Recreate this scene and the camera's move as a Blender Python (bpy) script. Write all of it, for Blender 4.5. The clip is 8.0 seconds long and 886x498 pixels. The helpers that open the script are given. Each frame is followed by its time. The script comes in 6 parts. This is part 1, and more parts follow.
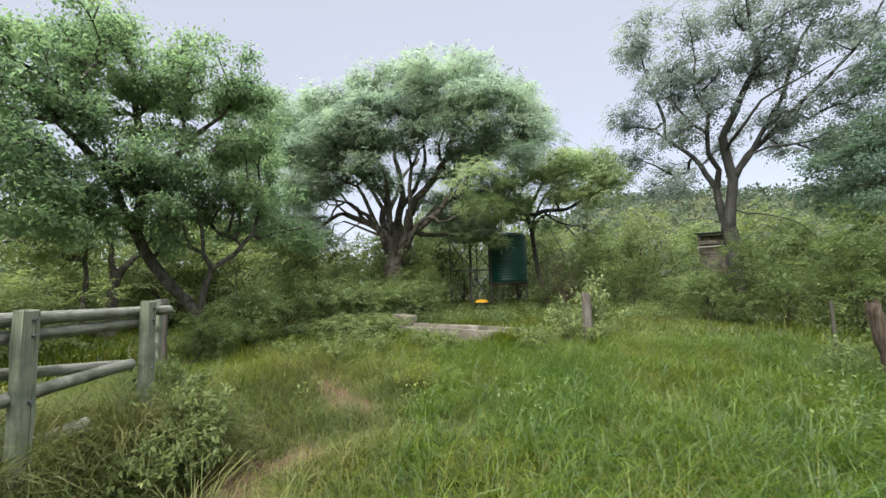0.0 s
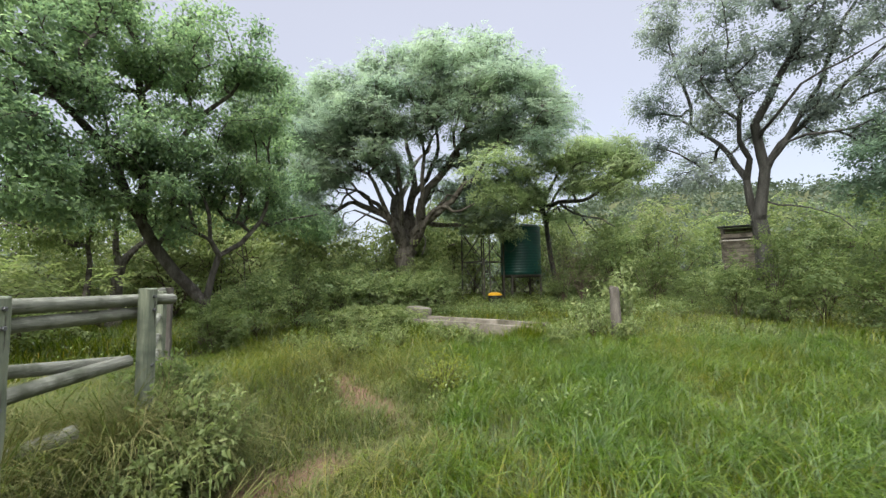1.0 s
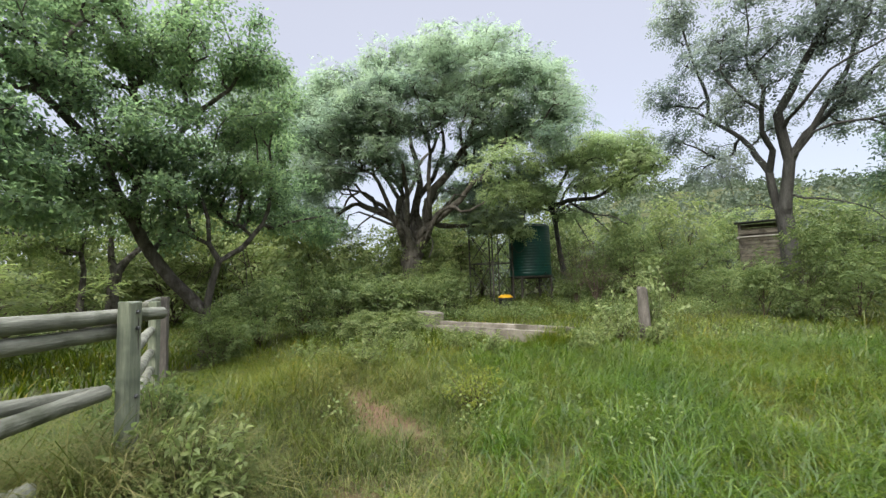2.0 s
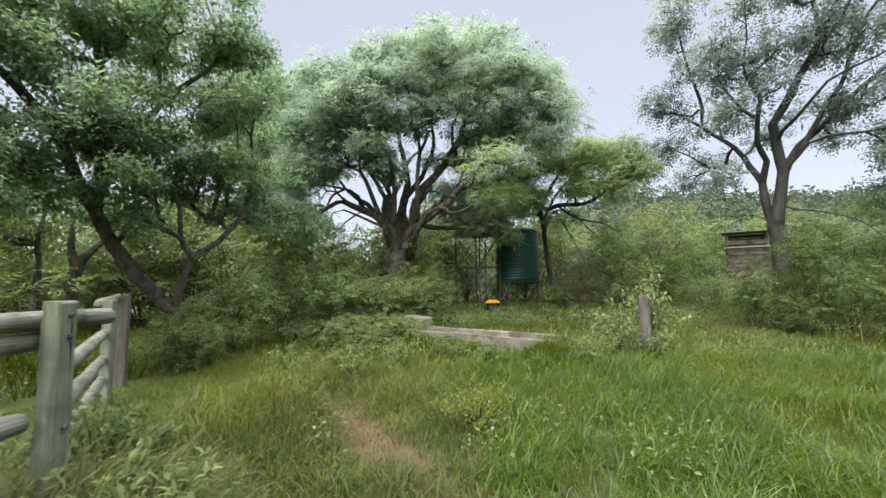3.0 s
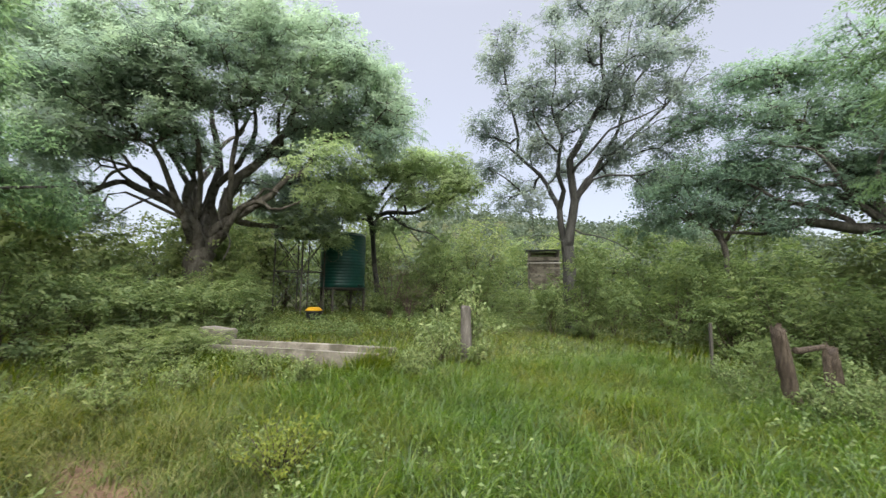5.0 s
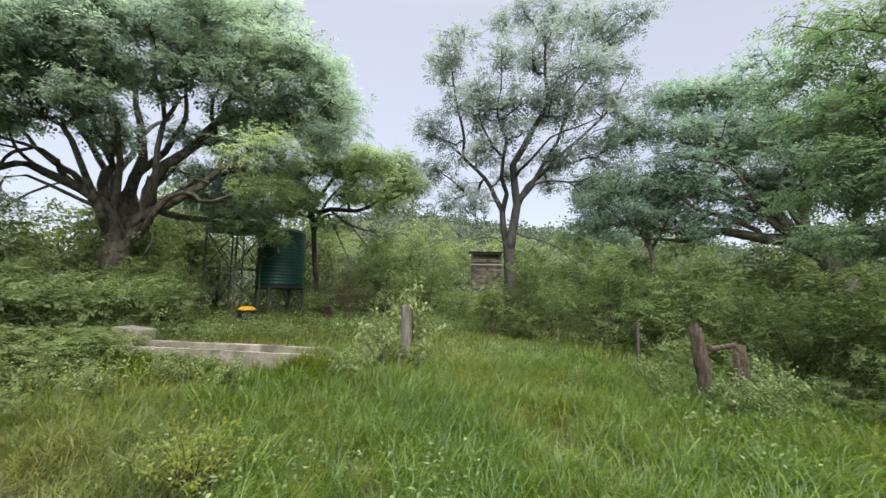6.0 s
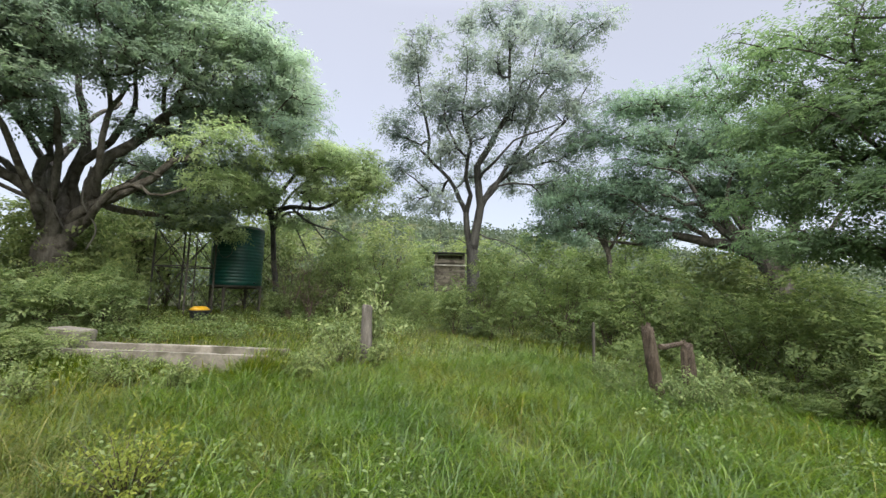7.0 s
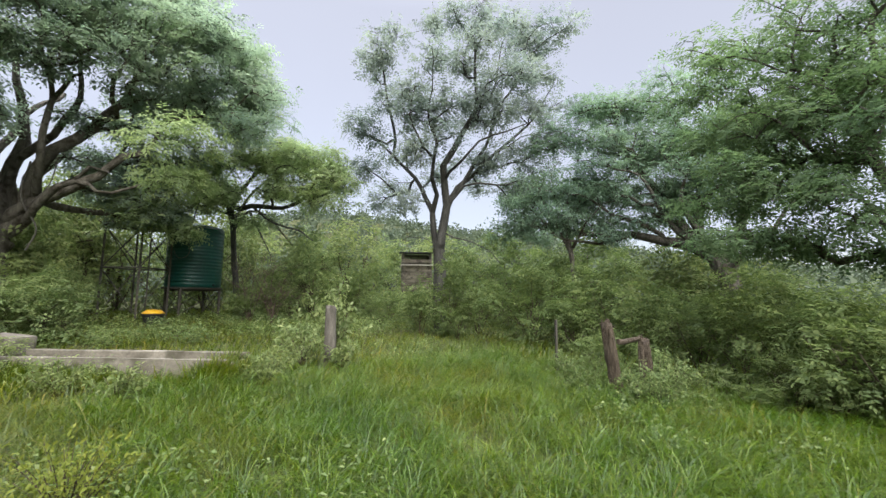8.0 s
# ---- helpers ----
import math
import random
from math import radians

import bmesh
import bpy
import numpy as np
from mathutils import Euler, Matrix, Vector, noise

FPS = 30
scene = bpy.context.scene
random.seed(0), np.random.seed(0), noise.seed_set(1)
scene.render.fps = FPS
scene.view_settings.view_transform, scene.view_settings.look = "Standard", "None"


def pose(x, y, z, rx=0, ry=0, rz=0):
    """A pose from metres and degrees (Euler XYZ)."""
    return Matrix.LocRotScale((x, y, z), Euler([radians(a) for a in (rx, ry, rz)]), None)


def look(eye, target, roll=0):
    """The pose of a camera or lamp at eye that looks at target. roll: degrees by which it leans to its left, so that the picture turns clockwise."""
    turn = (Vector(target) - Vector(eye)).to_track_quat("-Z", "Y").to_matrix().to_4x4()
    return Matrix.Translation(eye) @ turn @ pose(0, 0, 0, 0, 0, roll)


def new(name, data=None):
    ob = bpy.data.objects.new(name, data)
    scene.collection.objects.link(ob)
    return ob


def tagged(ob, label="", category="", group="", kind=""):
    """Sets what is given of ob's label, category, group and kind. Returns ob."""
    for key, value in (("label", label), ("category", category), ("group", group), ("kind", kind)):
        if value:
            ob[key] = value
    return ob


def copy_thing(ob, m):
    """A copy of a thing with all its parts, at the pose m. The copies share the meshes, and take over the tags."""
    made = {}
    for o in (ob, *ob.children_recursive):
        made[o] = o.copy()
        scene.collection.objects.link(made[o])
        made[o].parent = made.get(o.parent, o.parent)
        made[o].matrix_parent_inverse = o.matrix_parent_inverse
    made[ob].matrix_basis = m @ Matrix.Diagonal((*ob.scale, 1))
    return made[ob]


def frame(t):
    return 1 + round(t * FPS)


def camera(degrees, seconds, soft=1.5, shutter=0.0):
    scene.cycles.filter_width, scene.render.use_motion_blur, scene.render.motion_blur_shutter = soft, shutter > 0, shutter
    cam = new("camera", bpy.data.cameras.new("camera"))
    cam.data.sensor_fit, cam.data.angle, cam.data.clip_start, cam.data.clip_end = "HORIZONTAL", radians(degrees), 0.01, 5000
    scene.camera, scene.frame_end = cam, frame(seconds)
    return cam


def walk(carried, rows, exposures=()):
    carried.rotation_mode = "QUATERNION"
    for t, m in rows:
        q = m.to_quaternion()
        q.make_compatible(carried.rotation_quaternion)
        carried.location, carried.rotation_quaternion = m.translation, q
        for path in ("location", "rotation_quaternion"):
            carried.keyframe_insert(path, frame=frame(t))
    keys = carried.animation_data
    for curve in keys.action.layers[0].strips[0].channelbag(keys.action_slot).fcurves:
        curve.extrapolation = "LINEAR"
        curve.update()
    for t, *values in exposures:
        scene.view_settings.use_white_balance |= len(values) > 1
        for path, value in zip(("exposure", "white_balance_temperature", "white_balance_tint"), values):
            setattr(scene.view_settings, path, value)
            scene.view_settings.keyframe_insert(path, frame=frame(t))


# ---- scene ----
cam = camera(92.4, 8.0, soft=1.4, shutter=0.35)
PATH = [
    (0, (0.0, 0.0, 1.55), (-0.065, 1.99, 1.743), -1.6),
    (0.5, (-0.166, 0.253, 1.537), (-0.254, 2.244, 1.709), -1.4),
    (1, (-0.316, 0.499, 1.534), (-0.405, 2.491, 1.693), -0.9),
    (1.5, (-0.434, 0.764, 1.549), (-0.535, 2.754, 1.712), -1.8),
    (3, (-0.855, 1.525, 1.569), (-0.856, 3.517, 1.753), -0.5),
    (3.5, (-0.82, 1.763, 1.573), (-0.607, 3.742, 1.766), -0.2),
    (4, (-0.831, 1.999, 1.6), (-0.342, 3.928, 1.803), 0.2),
    (4.5, (-0.799, 2.105, 1.611), (-0.164, 3.99, 1.818), 0.4),
    (5, (-0.749, 2.126, 1.611), (0.03, 3.956, 1.823), 0.6),
    (6.5, (-0.624, 2.196, 1.57), (0.461, 3.861, 1.795), 1.4),
    (7, (-0.603, 2.185, 1.566), (0.543, 3.808, 1.795), 1.4),
    (7.5, (-0.572, 2.193, 1.557), (0.631, 3.773, 1.789), 1.1),
    (8, (-0.559, 2.17, 1.555), (0.707, 3.701, 1.787), 0.7),
]
walk(cam, [(t, look(eye, target, roll)) for t, eye, target, roll in PATH])

# ---- light: an overcast sky, brightest overhead, and a veiled sun ----
SUN_HEIGHT, SUN_TURN = radians(38), radians(205)
world = bpy.data.worlds.new("overcast_sky")
scene.world = world
world.use_nodes = True
wn, wl = world.node_tree.nodes, world.node_tree.links
wn.clear()
sky = wn.new("ShaderNodeTexSky")
sky.sky_type, sky.sun_disc = "NISHITA", False
sky.sun_elevation, sky.sun_rotation = SUN_HEIGHT, SUN_TURN
sky_back = wn.new("ShaderNodeBackground")
sky_back.inputs["Strength"].default_value = 0.03
wl.new(sky.outputs["Color"], sky_back.inputs["Color"])
wcoord = wn.new("ShaderNodeTexCoord")
wsep = wn.new("ShaderNodeSeparateXYZ")
wl.new(wcoord.outputs["Generated"], wsep.inputs["Vector"])
wramp = wn.new("ShaderNodeMapRange")
wramp.interpolation_type = "SMOOTHSTEP"
wramp.inputs["From Min"].default_value, wramp.inputs["From Max"].default_value = 0.58, 1.0
wramp.inputs["To Min"].default_value, wramp.inputs["To Max"].default_value = 0.322, 4.0
wl.new(wsep.outputs["Z"], wramp.inputs["Value"])
wnoise = wn.new("ShaderNodeTexNoise")
wnoise.inputs["Scale"].default_value, wnoise.inputs["Detail"].default_value = 1.6, 3.0
wl.new(wcoord.outputs["Generated"], wnoise.inputs["Vector"])
wvar = wn.new("ShaderNodeMapRange")
wvar.inputs["To Min"].default_value, wvar.inputs["To Max"].default_value = 0.93, 1.07
wl.new(wnoise.outputs["Fac"], wvar.inputs["Value"])
wmul = wn.new("ShaderNodeMath")
wmul.operation = "MULTIPLY"
wl.new(wramp.outputs["Result"], wmul.inputs[0])
wl.new(wvar.outputs["Result"], wmul.inputs[1])
cloud_back = wn.new("ShaderNodeBackground")
cloud_back.inputs["Color"].default_value = (0.96, 0.965, 1.09, 1)
wl.new(wmul.outputs["Value"], cloud_back.inputs["Strength"])
wadd = wn.new("ShaderNodeAddShader")
wl.new(sky_back.outputs["Background"], wadd.inputs[0])
wl.new(cloud_back.outputs["Background"], wadd.inputs[1])
wout = wn.new("ShaderNodeOutputWorld")
wl.new(wadd.outputs["Shader"], wout.inputs["Surface"])

sun = new("sun", bpy.data.lights.new("sun", "SUN"))
sun.data.energy, sun.data.angle, sun.data.color = 2.7, radians(40), (1.0, 0.97, 0.91)
sun.matrix_world = look((40 * math.cos(SUN_HEIGHT) * math.sin(SUN_TURN), 40 * math.cos(SUN_HEIGHT) * math.cos(SUN_TURN), 40 * math.sin(SUN_HEIGHT)), (0, 0, 0))
scene.view_settings.exposure = 0.97


# ---- materials ----
def node_mat(name, rough, spec=0.3, metal=0.0):
    m = bpy.data.materials.new(name)
    m.use_nodes = True
    b = m.node_tree.nodes["Principled BSDF"]
    b.inputs["Roughness"].default_value, b.inputs["Metallic"].default_value = rough, metal
    b.inputs["Specular IOR Level"].default_value = spec
    return m, m.node_tree.nodes, m.node_tree.links, b


def ramp_of(nodes, stops):
    r = nodes.new("ShaderNodeValToRGB")
    while len(r.color_ramp.elements) < len(stops):
        r.color_ramp.elements.new(0.5)
    for e, (at, c) in zip(r.color_ramp.elements, stops):
        e.position, e.color = at, (*c, 1)
    return r


def noise_of(nodes, links, scale, detail=4.0, rough=0.6, stretch=None, space="Object"):
    tc = nodes.new("ShaderNodeTexCoord")
    n = nodes.new("ShaderNodeTexNoise")
    n.inputs["Scale"].default_value, n.inputs["Detail"].default_value, n.inputs["Roughness"].default_value = scale, detail, rough
    if stretch:
        mp = nodes.new("ShaderNodeMapping")
        mp.inputs["Scale"].default_value = stretch
        links.new(tc.outputs[space], mp.inputs["Vector"])
        links.new(mp.outputs["Vector"], n.inputs["Vector"])
    else:
        links.new(tc.outputs[space], n.inputs["Vector"])
    return n


def mixed(nodes, links, a, b, fac, blend="MIX"):
    m = nodes.new("ShaderNodeMix")
    m.data_type, m.blend_type = "RGBA", blend
    if isinstance(fac, float):
        m.inputs["Factor"].default_value = fac
    else:
        links.new(fac, m.inputs["Factor"])
    for k, v in (("A", a), ("B", b)):
        sock = [s for s in m.inputs if s.name == k and s.type == "RGBA"][0]
        if isinstance(v, tuple):
            sock.default_value = (*v, 1)
        else:
            links.new(v, sock)
    return [s for s in m.outputs if s.type == "RGBA"][0]


def bumped(nodes, links, b, height, strength, distance):
    bp = nodes.new("ShaderNodeBump")
    bp.inputs["Strength"].default_value, bp.inputs["Distance"].default_value = strength, distance
    links.new(height, bp.inputs["Height"])
    links.new(bp.outputs["Normal"], b.inputs["Normal"])


def surface(name, dark, light, scale, rough, spec=0.3, metal=0.0, stretch=None, fine=8.0, bump=0.4, depth=0.01, stain=None):
    """Two scales of variation between a dark and a light tone, with grain in relief and, if given, stains."""
    m, n, l, b = node_mat(name, rough, spec, metal)
    big = noise_of(n, l, scale, 5.0, 0.6, stretch)
    small = noise_of(n, l, scale * fine, 6.0, 0.65, stretch)
    r1 = ramp_of(n, [(0.3, tuple(0.82 * c for c in dark)), (0.7, tuple(0.82 * c for c in light))])
    l.new(big.outputs["Fac"], r1.inputs["Fac"])
    r2 = ramp_of(n, [(0.25, (0.55, 0.55, 0.55)), (0.75, (1.25, 1.25, 1.25))])
    l.new(small.outputs["Fac"], r2.inputs["Fac"])
    col = mixed(n, l, r1.outputs["Color"], r2.outputs["Color"], 0.8, "MULTIPLY")
    if stain:
        spots = noise_of(n, l, scale * 2.3, 3.0, 0.5)
        rs = ramp_of(n, [(0.5, (0, 0, 0)), (0.68, (1, 1, 1))])
        l.new(spots.outputs["Fac"], rs.inputs["Fac"])
        col = mixed(n, l, col, stain, rs.outputs["Color"])
    l.new(col, b.inputs["Base Color"])
    bumped(n, l, b, small.outputs["Fac"], bump, depth)
    return m


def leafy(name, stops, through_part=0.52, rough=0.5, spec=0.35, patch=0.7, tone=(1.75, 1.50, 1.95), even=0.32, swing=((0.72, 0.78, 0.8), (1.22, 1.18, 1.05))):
    """Leaves: every leaf its own tone, patches of lighter and darker growth, and light that shines through. tone:
    scales the colours; on the trees its lifted blue is painted haze.
    """
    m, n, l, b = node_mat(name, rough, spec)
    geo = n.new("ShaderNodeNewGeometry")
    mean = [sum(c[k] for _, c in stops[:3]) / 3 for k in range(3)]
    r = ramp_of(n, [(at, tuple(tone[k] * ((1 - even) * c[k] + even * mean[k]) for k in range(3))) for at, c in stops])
    l.new(geo.outputs["Random Per Island"], r.inputs["Fac"])
    big = noise_of(n, l, patch, 3.0, 0.6)
    rb = ramp_of(n, [(0.3, swing[0]), (0.7, swing[1])])
    l.new(big.outputs["Fac"], rb.inputs["Fac"])
    col = mixed(n, l, r.outputs["Color"], rb.outputs["Color"], 1.0, "MULTIPLY")
    l.new(col, b.inputs["Base Color"])
    tl = n.new("ShaderNodeBsdfTranslucent")
    warm = mixed(n, l, col, (1.16, 1.22, 0.94), 1.0, "MULTIPLY")
    l.new(warm, tl.inputs["Color"])
    mx = n.new("ShaderNodeMixShader")
    mx.inputs["Fac"].default_value = through_part
    l.new(b.outputs["BSDF"], mx.inputs[1])
    l.new(tl.outputs["BSDF"], mx.inputs[2])
    l.new(mx.outputs["Shader"], n["Material Output"].inputs["Surface"])
    return m


# Umbrella, broad, tall, dark and drooping trees: haze painted in as pale, blue-lifted tones.
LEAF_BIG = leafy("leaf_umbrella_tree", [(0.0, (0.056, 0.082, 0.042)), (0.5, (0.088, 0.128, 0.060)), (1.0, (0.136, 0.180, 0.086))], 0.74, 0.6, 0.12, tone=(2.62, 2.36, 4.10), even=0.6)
LEAF_LEFT = leafy("leaf_broad_tree", [(0.0, (0.040, 0.075, 0.034)), (0.6, (0.072, 0.125, 0.046)), (1.0, (0.128, 0.190, 0.068))], 0.70, 0.6, 0.12, tone=(2.40, 2.06, 3.15), even=0.45)
LEAF_TALL = leafy("leaf_tall_tree", [(0.0, (0.056, 0.076, 0.050)), (0.6, (0.082, 0.108, 0.062)), (1.0, (0.116, 0.146, 0.080))], 0.72, 0.6, 0.12, tone=(2.40, 2.14, 3.75), even=0.55)
LEAF_DARK = leafy("leaf_dark_tree", [(0.0, (0.044, 0.068, 0.044)), (0.6, (0.070, 0.104, 0.060)), (1.0, (0.105, 0.145, 0.076))], 0.70, 0.6, 0.12, tone=(2.50, 2.42, 3.35), even=0.6)
LEAF_EDGE = leafy("leaf_overhanging_tree", [(0.0, (0.042, 0.074, 0.036)), (0.6, (0.074, 0.122, 0.046)), (1.0, (0.120, 0.175, 0.066))], 0.66, 0.6, 0.12, tone=(1.62, 1.50, 2.0), even=0.5)
LEAF_LOW = leafy("leaf_drooping_tree", [(0.0, (0.062, 0.100, 0.040)), (0.5, (0.098, 0.152, 0.056)), (1.0, (0.150, 0.205, 0.082))], 0.60, 0.6, 0.14, tone=(2.80, 2.33, 3.30), even=0.5)
LEAF_FRESH = leafy("leaf_fresh", [(0.0, (0.070, 0.120, 0.030)), (0.6, (0.110, 0.180, 0.045)), (1.0, (0.180, 0.250, 0.070))], 0.50, 0.6, 0.16, tone=(1.62, 1.26, 1.95))
LEAF_SHRUB = leafy("leaf_shrub", [(0.0, (0.050, 0.085, 0.030)), (0.6, (0.092, 0.142, 0.046)), (1.0, (0.160, 0.208, 0.080))], 0.50, 0.6, 0.16, tone=(1.92, 1.66, 2.0))
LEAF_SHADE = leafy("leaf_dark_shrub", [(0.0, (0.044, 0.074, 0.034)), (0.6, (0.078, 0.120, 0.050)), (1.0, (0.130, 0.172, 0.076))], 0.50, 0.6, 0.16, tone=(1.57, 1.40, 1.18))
LEAF_PALE = leafy("leaf_pale", [(0.0, (0.090, 0.135, 0.050)), (0.6, (0.130, 0.180, 0.070)), (1.0, (0.200, 0.250, 0.110))], 0.45, 0.6, 0.16, 2.0, tone=(1.55, 1.38, 1.51))
LEAF_YELLOW = leafy("leaf_yellow_weed", [(0.0, (0.100, 0.135, 0.030)), (0.6, (0.145, 0.175, 0.040)), (1.0, (0.210, 0.225, 0.060))], 0.45, 0.6, 0.16, tone=(1.29, 1.23, 1.01))
# Hillside haze is put into this leaf colour as extra blue.
LEAF_FAR = leafy("leaf_far_wood", [(0.0, (0.068, 0.105, 0.046)), (0.5, (0.085, 0.130, 0.052)), (1.0, (0.108, 0.155, 0.060))], 0.30, 0.6, 0.15, 0.22, tone=(1.06, 0.90, 1.56))
GRASS = leafy("grass_blade", [(0.0, (0.034, 0.064, 0.008)), (0.45, (0.086, 0.128, 0.016)), (0.88, (0.175, 0.205, 0.034)), (0.95, (0.225, 0.215, 0.062)), (1.0, (0.270, 0.230, 0.095))], 0.40, 0.36, 0.45, 0.42, tone=(0.71, 0.74, 0.29), even=0.0, swing=((0.62, 0.86, 0.90), (1.42, 1.16, 0.75)))
GRASS_LUSH = leafy("grass_lush", [(0.0, (0.036, 0.080, 0.008)), (0.6, (0.088, 0.152, 0.018)), (1.0, (0.175, 0.235, 0.040))], 0.40, 0.34, 0.50, 0.5, tone=(0.75, 0.80, 0.28), even=0.0, swing=((0.66, 0.86, 0.95), (1.36, 1.18, 0.8)))
GRASS_DRY = leafy("grass_dry", [(0.0, (0.105, 0.150, 0.034)), (0.5, (0.195, 0.195, 0.070)), (1.0, (0.310, 0.265, 0.130))], 0.3, 0.6, 0.15, 1.0, tone=(0.59, 0.64, 0.56), even=0.0)
BARK = surface("bark_grey", (0.055, 0.054, 0.048), (0.128, 0.125, 0.112), 2.4, 0.9, 0.12, stretch=(4, 4, 0.7), fine=7, bump=1.0, depth=0.04)
BARK_DARK = surface("bark_dark", (0.080, 0.073, 0.058), (0.210, 0.192, 0.158), 2.4, 0.9, 0.12, stretch=(4, 4, 0.7), fine=7, bump=1.0, depth=0.04, stain=(0.045, 0.038, 0.027))
DEAD_TWIG = surface("dead_twig", (0.075, 0.055, 0.040), (0.170, 0.130, 0.100), 6, 0.9, 0.15)
TWIG = surface("twig", (0.06, 0.045, 0.03), (0.14, 0.11, 0.08), 6, 0.9, 0.15)
POLE_WOOD = surface("treated_pole_wood", (0.145, 0.150, 0.112), (0.330, 0.335, 0.260), 2.6, 0.85, 0.15, stretch=(7, 0.7, 7), fine=6, bump=0.9, depth=0.012, stain=(0.085, 0.092, 0.062))
POST_WOOD = surface("treated_post_wood", (0.130, 0.148, 0.098), (0.290, 0.315, 0.222), 2.2, 0.85, 0.15, stretch=(7, 7, 0.5), fine=6, bump=0.8, depth=0.010, stain=(0.080, 0.096, 0.068))
OLD_WOOD = surface("rotting_wood", (0.040, 0.030, 0.021), (0.175, 0.140, 0.102), 4, 0.9, 0.15, stretch=(5, 5, 0.5), fine=7, bump=1.0, depth=0.025, stain=(0.065, 0.050, 0.036))
GREY_WOOD = surface("weathered_grey_wood", (0.085, 0.076, 0.062), (0.185, 0.168, 0.140), 5, 0.85, 0.2, stretch=(3, 3, 0.5), fine=6, bump=0.7, depth=0.012)
SILL_WOOD = surface("bleached_sill", (0.44, 0.41, 0.33), (0.68, 0.64, 0.54), 3, 0.85, 0.2, stretch=(0.6, 4, 4), fine=7)
PLANK_WOOD = surface("weathered_plank", (0.130, 0.112, 0.082), (0.310, 0.275, 0.210), 2.5, 0.85, 0.2, stretch=(0.6, 4, 4), fine=7, bump=0.5, depth=0.008, stain=(0.07, 0.06, 0.045))
CONCRETE = surface("old_concrete", (0.125, 0.110, 0.084), (0.285, 0.258, 0.208), 1.5, 0.9, 0.2, fine=14, bump=0.6, depth=0.012, stain=(0.085, 0.078, 0.056))
TANK_GREEN = surface("green_plastic", (0.004, 0.060, 0.045), (0.008, 0.090, 0.066), 1.2, 0.42, 0.45, fine=10, bump=0.05, depth=0.004)
TANK_DARK = surface("dark_green_plastic", (0.010, 0.035, 0.026), (0.016, 0.050, 0.036), 1.2, 0.5, 0.4, fine=10, bump=0.05, depth=0.004)
RIM_PALE = surface("pale_tank_rim", (0.16, 0.21, 0.19), (0.28, 0.33, 0.31), 5, 0.6, 0.3)
STEEL = surface("rusty_steel", (0.050, 0.046, 0.036), (0.120, 0.108, 0.086), 6, 0.75, 0.3, metal=0.0, fine=6, bump=0.3, depth=0.004)
GALV = surface("dull_bolt_steel", (0.10, 0.10, 0.10), (0.22, 0.22, 0.21), 20, 0.5, 0.5, metal=0.8)
YELLOW = surface("yellow_plastic", (0.62, 0.34, 0.010), (0.80, 0.46, 0.020), 4, 0.45, 0.4, bump=0.05)
BLACK = surface("black_plastic", (0.012, 0.013, 0.014), (0.030, 0.032, 0.034), 4, 0.5, 0.4, bump=0.05)
ROOF_DARK = surface("dark_sheet_roof", (0.035, 0.037, 0.036), (0.080, 0.083, 0.080), 4, 0.7, 0.3)
ROPE = surface("pale_rope", (0.085, 0.080, 0.066), (0.165, 0.155, 0.130), 30, 0.9, 0.1)


def ground_mat():
    m, n, l, b = node_mat("ground_soil_and_thatch", 0.95, 0.1)
    big = noise_of(n, l, 0.5, 6.0, 0.65)
    small = noise_of(n, l, 14.0, 6.0, 0.7)
    red = ramp_of(n, [(0.3, (0.076, 0.044, 0.028)), (0.7, (0.165, 0.100, 0.066))])
    l.new(small.outputs["Fac"], red.inputs["Fac"])
    thatch = ramp_of(n, [(0.3, (0.030, 0.042, 0.014)), (0.7, (0.085, 0.088, 0.036))])
    l.new(small.outputs["Fac"], thatch.inputs["Fac"])
    mask = n.new("ShaderNodeAttribute")
    mask.attribute_name = "bare"
    edge = n.new("ShaderNodeMath")
    edge.operation = "MULTIPLY_ADD"
    edge.inputs[1].default_value, edge.inputs[2].default_value = 0.9, -0.45
    l.new(big.outputs["Fac"], edge.inputs[0])
    tot = n.new("ShaderNodeMath")
    tot.operation, tot.use_clamp = "ADD", True
    l.new(edge.outputs["Value"], tot.inputs[0])
    l.new(mask.outputs["Fac"], tot.inputs[1])
    l.new(mixed(n, l, thatch.outputs["Color"], red.outputs["Color"], tot.outputs["Value"]), b.inputs["Base Color"])
    bumped(n, l, b, small.outputs["Fac"], 0.6, 0.03)
    return m


GROUND = ground_mat()


# ---- mesh helpers ----
def np_mesh(name, verts, *face_sets):
    """A mesh from arrays: vertices (n, 3) and one or more arrays of faces (m, corners)."""
    me = bpy.data.meshes.new(name)
    verts = np.asarray(verts, np.float32)
    me.vertices.add(len(verts))
    me.vertices.foreach_set("co", verts.ravel())
    loops = np.concatenate([f.ravel() for f in face_sets]).astype(np.int32)
    sizes = np.concatenate([np.full(len(f), f.shape[1]) for f in face_sets])
    starts = np.concatenate([[0], np.cumsum(sizes)[:-1]]).astype(np.int32)
    me.loops.add(len(loops))
    me.loops.foreach_set("vertex_index", loops)
    me.polygons.add(len(sizes))
    me.polygons.foreach_set("loop_start", starts)
    me.update(calc_edges=True)
    return me


def smooth(me):
    me.polygons.foreach_set("use_smooth", np.ones(len(me.polygons), bool))
    return me


def mesh_ob(name, me, material, parent=None, label=""):
    me.materials.append(material)
    ob = new(name, me)
    if parent:
        ob.parent = parent
    return tagged(ob, label)


